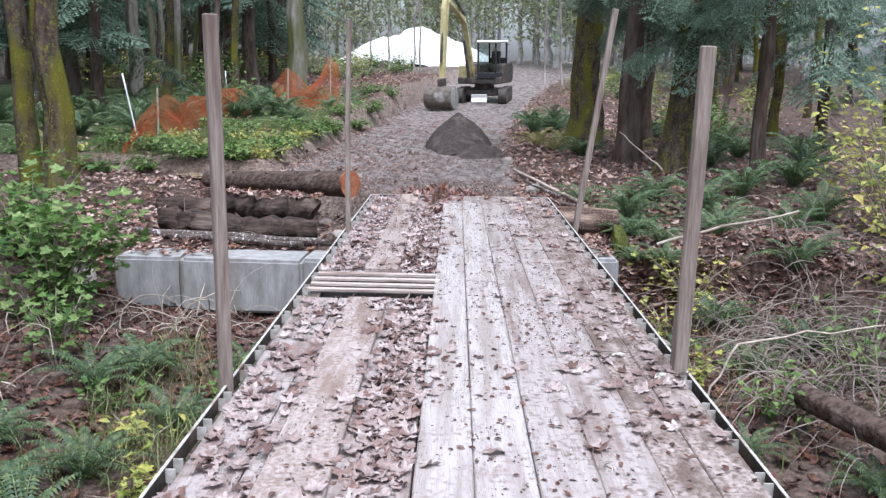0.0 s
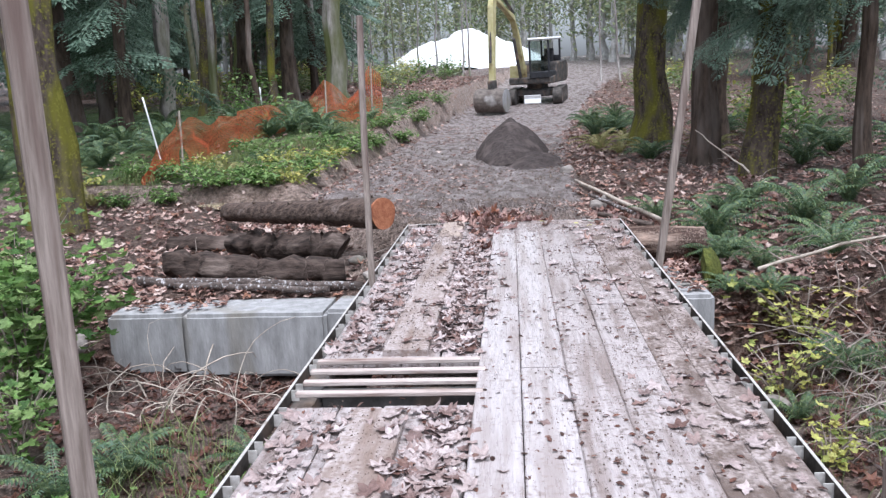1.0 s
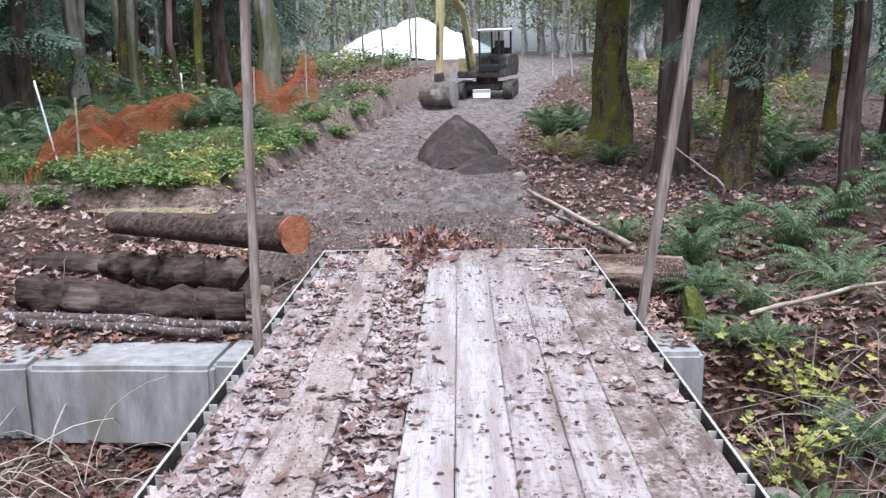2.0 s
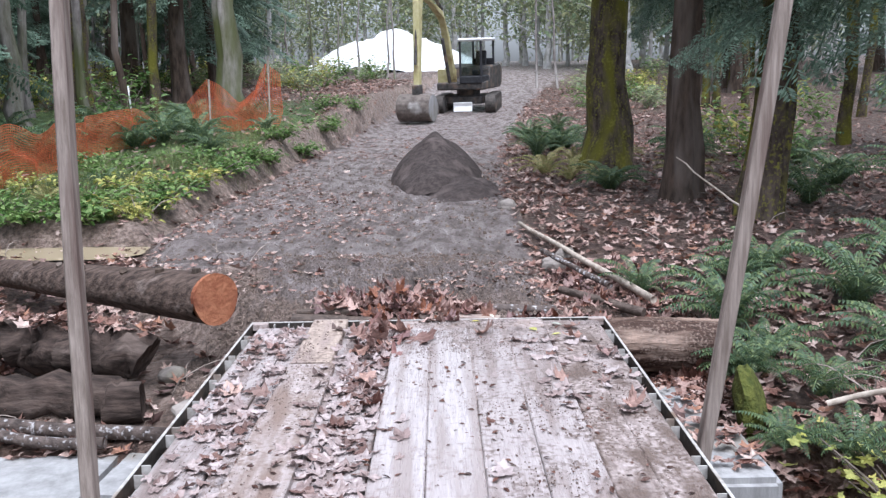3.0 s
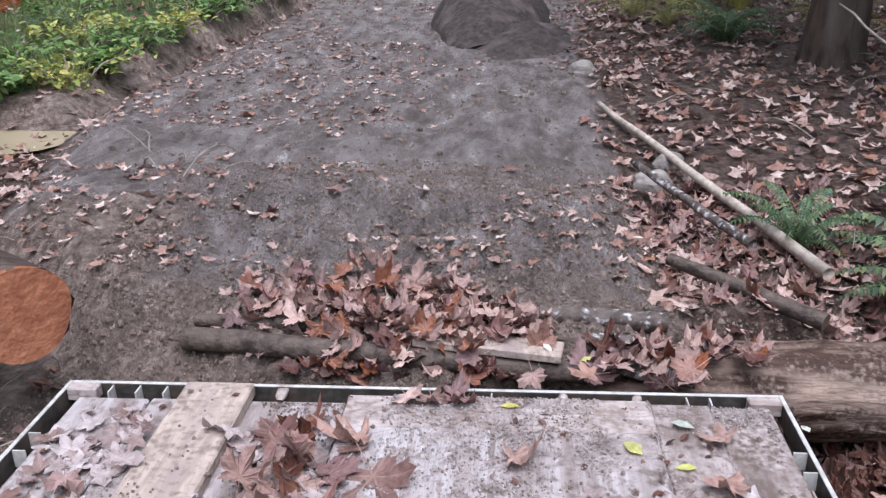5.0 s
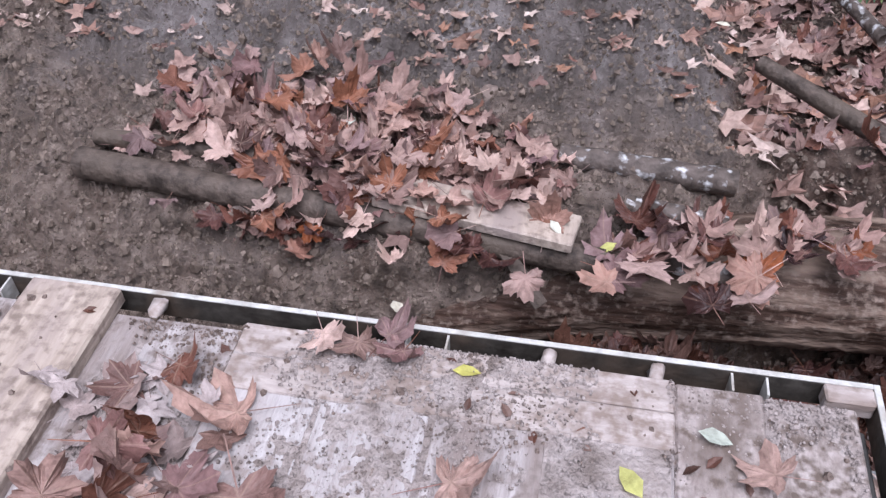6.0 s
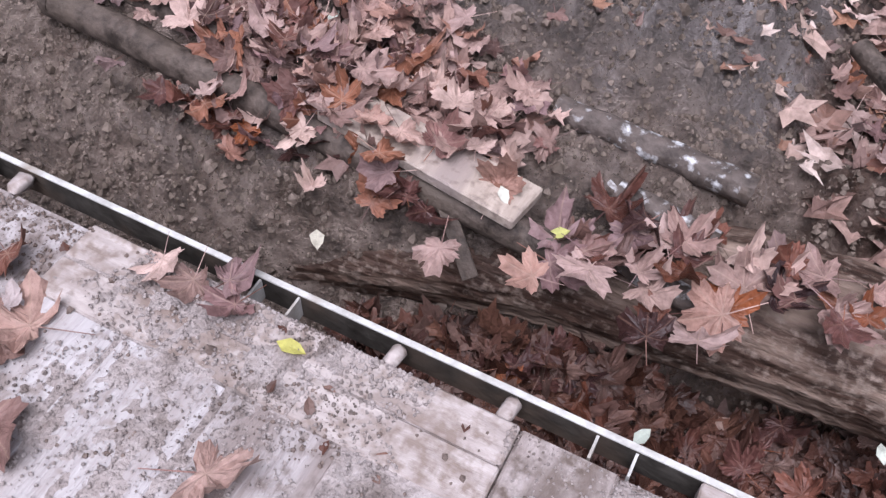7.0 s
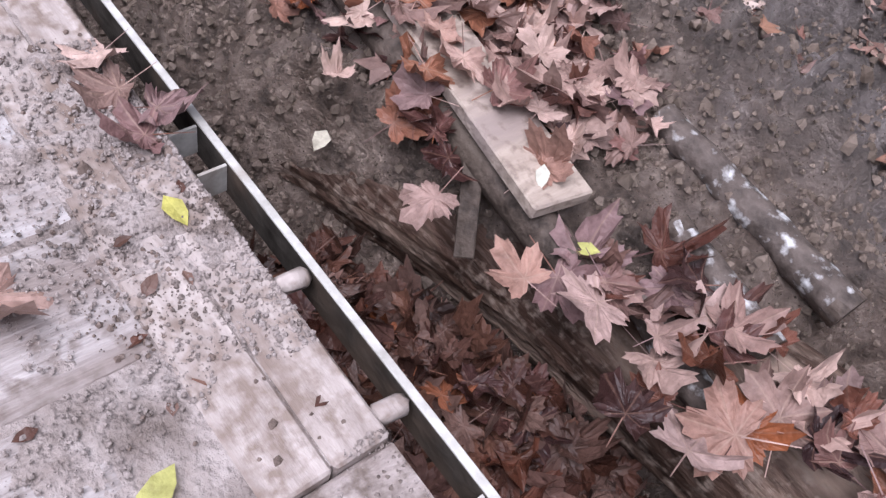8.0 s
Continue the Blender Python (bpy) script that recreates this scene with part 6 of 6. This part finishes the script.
P[:, 1] = 10.6 - 0.12 * (P[:, 0] + 0.2) + r.normal(size=n) * 0.13
leaf_field("pile_leaves", P, np.maximum(ground_z(P[:, 0], P[:, 1]), -0.16) + 0.01 + 0.05 * r.random(n), 0.13, "dead leaves heaped on the limbs", 10, "hero_leaf", 0.3, FINE)
# deck: many in the low lane, fewer on the raised planks
P = np.concatenate([np.stack([r.normal(-0.34, 0.09, 1500), r.uniform(-1, 9.6, 1500)], -1), np.stack([r.uniform(-1.05, -0.75, 800), r.uniform(-1, 9.7, 800)], -1),
                    np.stack([0.4 + 0.67 * r.random(380) ** 0.6, r.uniform(-1, 9.3, 380)], -1), np.stack([r.uniform(-0.75, 0.5, 45), r.uniform(-1, 9.6, 45)], -1)])
P = P[(P[:, 0] < 1.08) & ((P[:, 1] < 4.4) | (P[:, 1] > 5.2) | (P[:, 0] > -0.2))]
P = P[(P[:, 0] < -0.19) | (vnoise(P[:, 0], P[:, 1], 1.2, 31) > -0.3)]
z = np.where(P[:, 0] > -0.2, np.where(P[:, 0] > 0.72, 0.012, 0.026), np.where((P[:, 0] > -0.77) & (P[:, 0] < -0.48), 0.036, 0.0)) + 0.006 * r.random(len(P))
leaf_field("deck_leaves", P, z, 0.105, "trodden muddy leaves lying on the planks", 1, "deck_leaf", 0.12, TRODDEN)
n = 2600
P = np.stack([r.uniform(-1.05, 1.07, n), r.uniform(-0.5, 9.72, n)], -1)
P = P[vnoise(P[:, 0], P[:, 1], 1.8, 61) + 0.4 * vnoise(P[:, 0], P[:, 1], 6, 62) > -0.05]
z = np.where(P[:, 0] > -0.2, np.where(P[:, 0] > 0.72, 0.01, 0.025), np.where((P[:, 0] > -0.77) & (P[:, 0] < -0.48), 0.034, -0.003))
P, z = P[(P[:, 1] < 4.45) | (P[:, 1] > 5.15) | (P[:, 0] > -0.2)], z[(P[:, 1] < 4.45) | (P[:, 1] > 5.15) | (P[:, 0] > -0.2)]
leaf_field("leaf_scraps", P, z, 0.034, "dark scraps of rotted leaf on the planks", 11, "wet_leaf", 0.25, [small_leaf(0.15, s) for s in range(3)])
# blocks and logs
P = np.stack([r.uniform(1.15, 1.8, 190), r.uniform(8.6, 10.0, 190)], -1)
leaf_field("block_leaves", P, np.full(190, -0.5) + 0.03 * r.random(190), 0.12, "brown leaves lying on the concrete block", 2, tilt=0.2)
P = np.stack([r.uniform(-3.95, -2.9, 90), r.uniform(8.75, 9.35, 90)], -1)
leaf_field("block_leaves", P, np.full(90, -0.615) + 0.03 * r.random(90), 0.12, "brown leaves lying on the concrete block", 3, tilt=0.2)
u = r.random(120)
P = np.stack([-1.8 - 1.3 * u, 9.98 + 0.36 * u + r.normal(size=120) * 0.06], -1)
leaf_field("log_leaves", P, np.full(120, -0.06) + 0.03 * r.random(120), 0.12, "brown leaves lying on the old log", 4, tilt=0.3)
# forest floor, thinning out away from the track
n = 30000
P = np.stack([r.normal(0.5, 5.5, n), 8.8 + 34 * r.random(n) ** 1.7], -1)
road, bank, green, soil = zones(P[:, 0], P[:, 1])
keep = r.random(n) > np.clip(road * 0.985 + green * 0.8 + soil * 0.75, 0, 0.985)
P = P[keep]
leaf_field("leaf_litter", P, ground_z(P[:, 0], P[:, 1]) + 0.012 + 0.02 * r.random(len(P)), 0.15, "dead leaves covering the forest floor", 5)
n = 11000
P = np.stack([r.normal(0, 3.6, n), 9.2 - np.abs(r.normal(0, 5.5, n))], -1)
P = P[np.abs(P[:, 0]) > 1.0]
# the ravine's shade is painted in by using the darker leaf colours
leaf_field("leaf_litter", P, ground_z(P[:, 0], P[:, 1]) + 0.012 + 0.02 * r.random(len(P)), 0.14, "wet dead leaves on the creek banks", 6, "wet_leaf")
n = 5200
P = np.stack([r.uniform(-3, 1.6, n), 11.0 + 16 * r.random(n) ** 1.3], -1)
P = P[vnoise(P[:, 0], P[:, 1], 0.9, 41) + 0.5 * vnoise(P[:, 0], P[:, 1], 3.0, 42) > 0.12]
leaf_field("track_leaves", P, ground_z(P[:, 0], P[:, 1]) + 0.01, 0.085, "leaves pressed into the muddy track", 7, tilt=0.15)


# ---------------------------------------------------------------- crumbs of soil
def crumbs(name, P, z, lo, hi, label, seed, mat="mud"):
    r = np.random.default_rng(seed)
    V = np.array([(1, 0.1, -0.25), (0.2, 0.9, -0.1), (-0.85, 0.4, -0.1), (-0.6, -0.7, -0.1), (0.5, -0.8, -0.1), (0.45, 0.3, 0.8), (-0.45, 0.15, 1.0), (0.15, -0.5, 0.65)])
    F = np.array([(0, 1, 5), (1, 2, 6), (1, 6, 5), (2, 3, 6), (3, 4, 7), (3, 7, 6), (4, 0, 5), (4, 5, 7), (5, 6, 7)])
    n = len(P)
    return stuff(name, *scatter(V, F, mats(np.column_stack([P, z]), r.uniform(0, 6.28, n), r.normal(size=n) * 0.3, r.normal(size=n) * 0.3, lo + (hi - lo) * r.random(n) ** 5)), mat, label, "soil crumbs")


n = 56000
P = np.stack([r.uniform(-1.05, 1.06, n), 9.74 - 8.5 * r.random(n) ** 1.7], -1)
P = P[vnoise(P[:, 0], P[:, 1], 2.2, 51) + 0.5 * vnoise(P[:, 0], P[:, 1], 7, 52) > 0.05]
z = np.where(P[:, 0] > -0.2, np.where(P[:, 0] > 0.72, 0.006, 0.022), np.where((P[:, 0] > -0.77) & (P[:, 0] < -0.48), 0.031, -0.008))
crumbs("deck_crumbs", P, z, 0.0012, 0.006, "crumbs of mud trodden onto the planks", 1)
n = 52000
P = np.stack([r.uniform(-1.7, 2.0, n), 9.85 + 3.0 * r.random(n) ** 1.4], -1)
crumbs("soil_crumbs", P, ground_z(P[:, 0], P[:, 1]) + 0.002, 0.002, 0.014, "loose crumbs of soil on the track", 2, "soil")
n = 4000
P = np.stack([r.uniform(-3, 1.4, n), 12.5 + 9 * r.random(n)], -1)
crumbs("soil_crumbs", P, ground_z(P[:, 0], P[:, 1]) + 0.004, 0.005, 0.03, "loose clods of soil on the track", 3, "soil")

n = 220
P = np.stack([r.uniform(-0.75, 1.06, n), 9.74 - 1.2 * r.random(n) ** 1.5], -1)
z = np.where(P[:, 0] > -0.2, np.where(P[:, 0] > 0.72, 0.006, 0.022), np.where((P[:, 0] > -0.77) & (P[:, 0] < -0.48), 0.031, -0.008))
crumbs("deck_clods", P, z, 0.004, 0.013, "small clods of mud on the deck end", 4)
n = 9000
P = np.stack([r.uniform(-1.7, 1.6, n), 9.86 + 2.6 * r.random(n) ** 1.3], -1)
P = P[vnoise(P[:, 0], P[:, 1], 3.0, 81) + 0.5 * vnoise(P[:, 0], P[:, 1], 9.0, 82) > -0.1]
crumbs("soil_clods", P, ground_z(P[:, 0], P[:, 1]) - 0.006, 0.006, 0.024, "lumps of soil half sunk in the track", 5, "soil")

# mud trodden onto the deck end, thickest at the lip
for x0, x1, top in ((-0.48, -0.21, -0.008), (-0.198, 0.718, 0.0232), (0.724, 1.08, 0.0058)):
    sx, sy = np.arange(x0, x1, 0.007), np.arange(8.3, 9.745, 0.007)
    X, Y = np.meshgrid(sx, sy)
    lump = 0.6 * vnoise(X, Y, 3.1, 71) + 0.5 * vnoise(X, Y, 11, 72) + 0.4 * vnoise(X, Y, 34, 73) + 0.3 * vnoise(X, Y, 70, 74)
    Z = top + 0.006 * np.clip(lump - 0.78 - 0.15 * (9.745 - Y), -0.8, 1.0)
    ids = np.arange(X.size).reshape(X.shape)
    F = np.stack([ids[:-1, :-1], ids[:-1, 1:], ids[1:, 1:], ids[1:, :-1]], -1).reshape(-1, 4)
    stuff("deck_mud", np.stack([X.ravel(), Y.ravel(), Z.ravel()], -1), F, "smear", "film of brown mud trodden onto the planks", "mud")
n = 26000
P = np.stack([r.uniform(-0.47, 1.07, n), 9.745 - 0.8 * r.random(n) ** 1.5], -1)
P = P[vnoise(P[:, 0], P[:, 1], 3.1, 71) + 0.6 * vnoise(P[:, 0], P[:, 1], 11, 72) > 0.1]
z = np.where(P[:, 0] > -0.2, np.where(P[:, 0] > 0.72, 0.008, 0.0255), -0.006)
crumbs("deck_grit", P, z, 0.001, 0.0055, "grit and crumbs of mud at the deck end", 6, "smear")
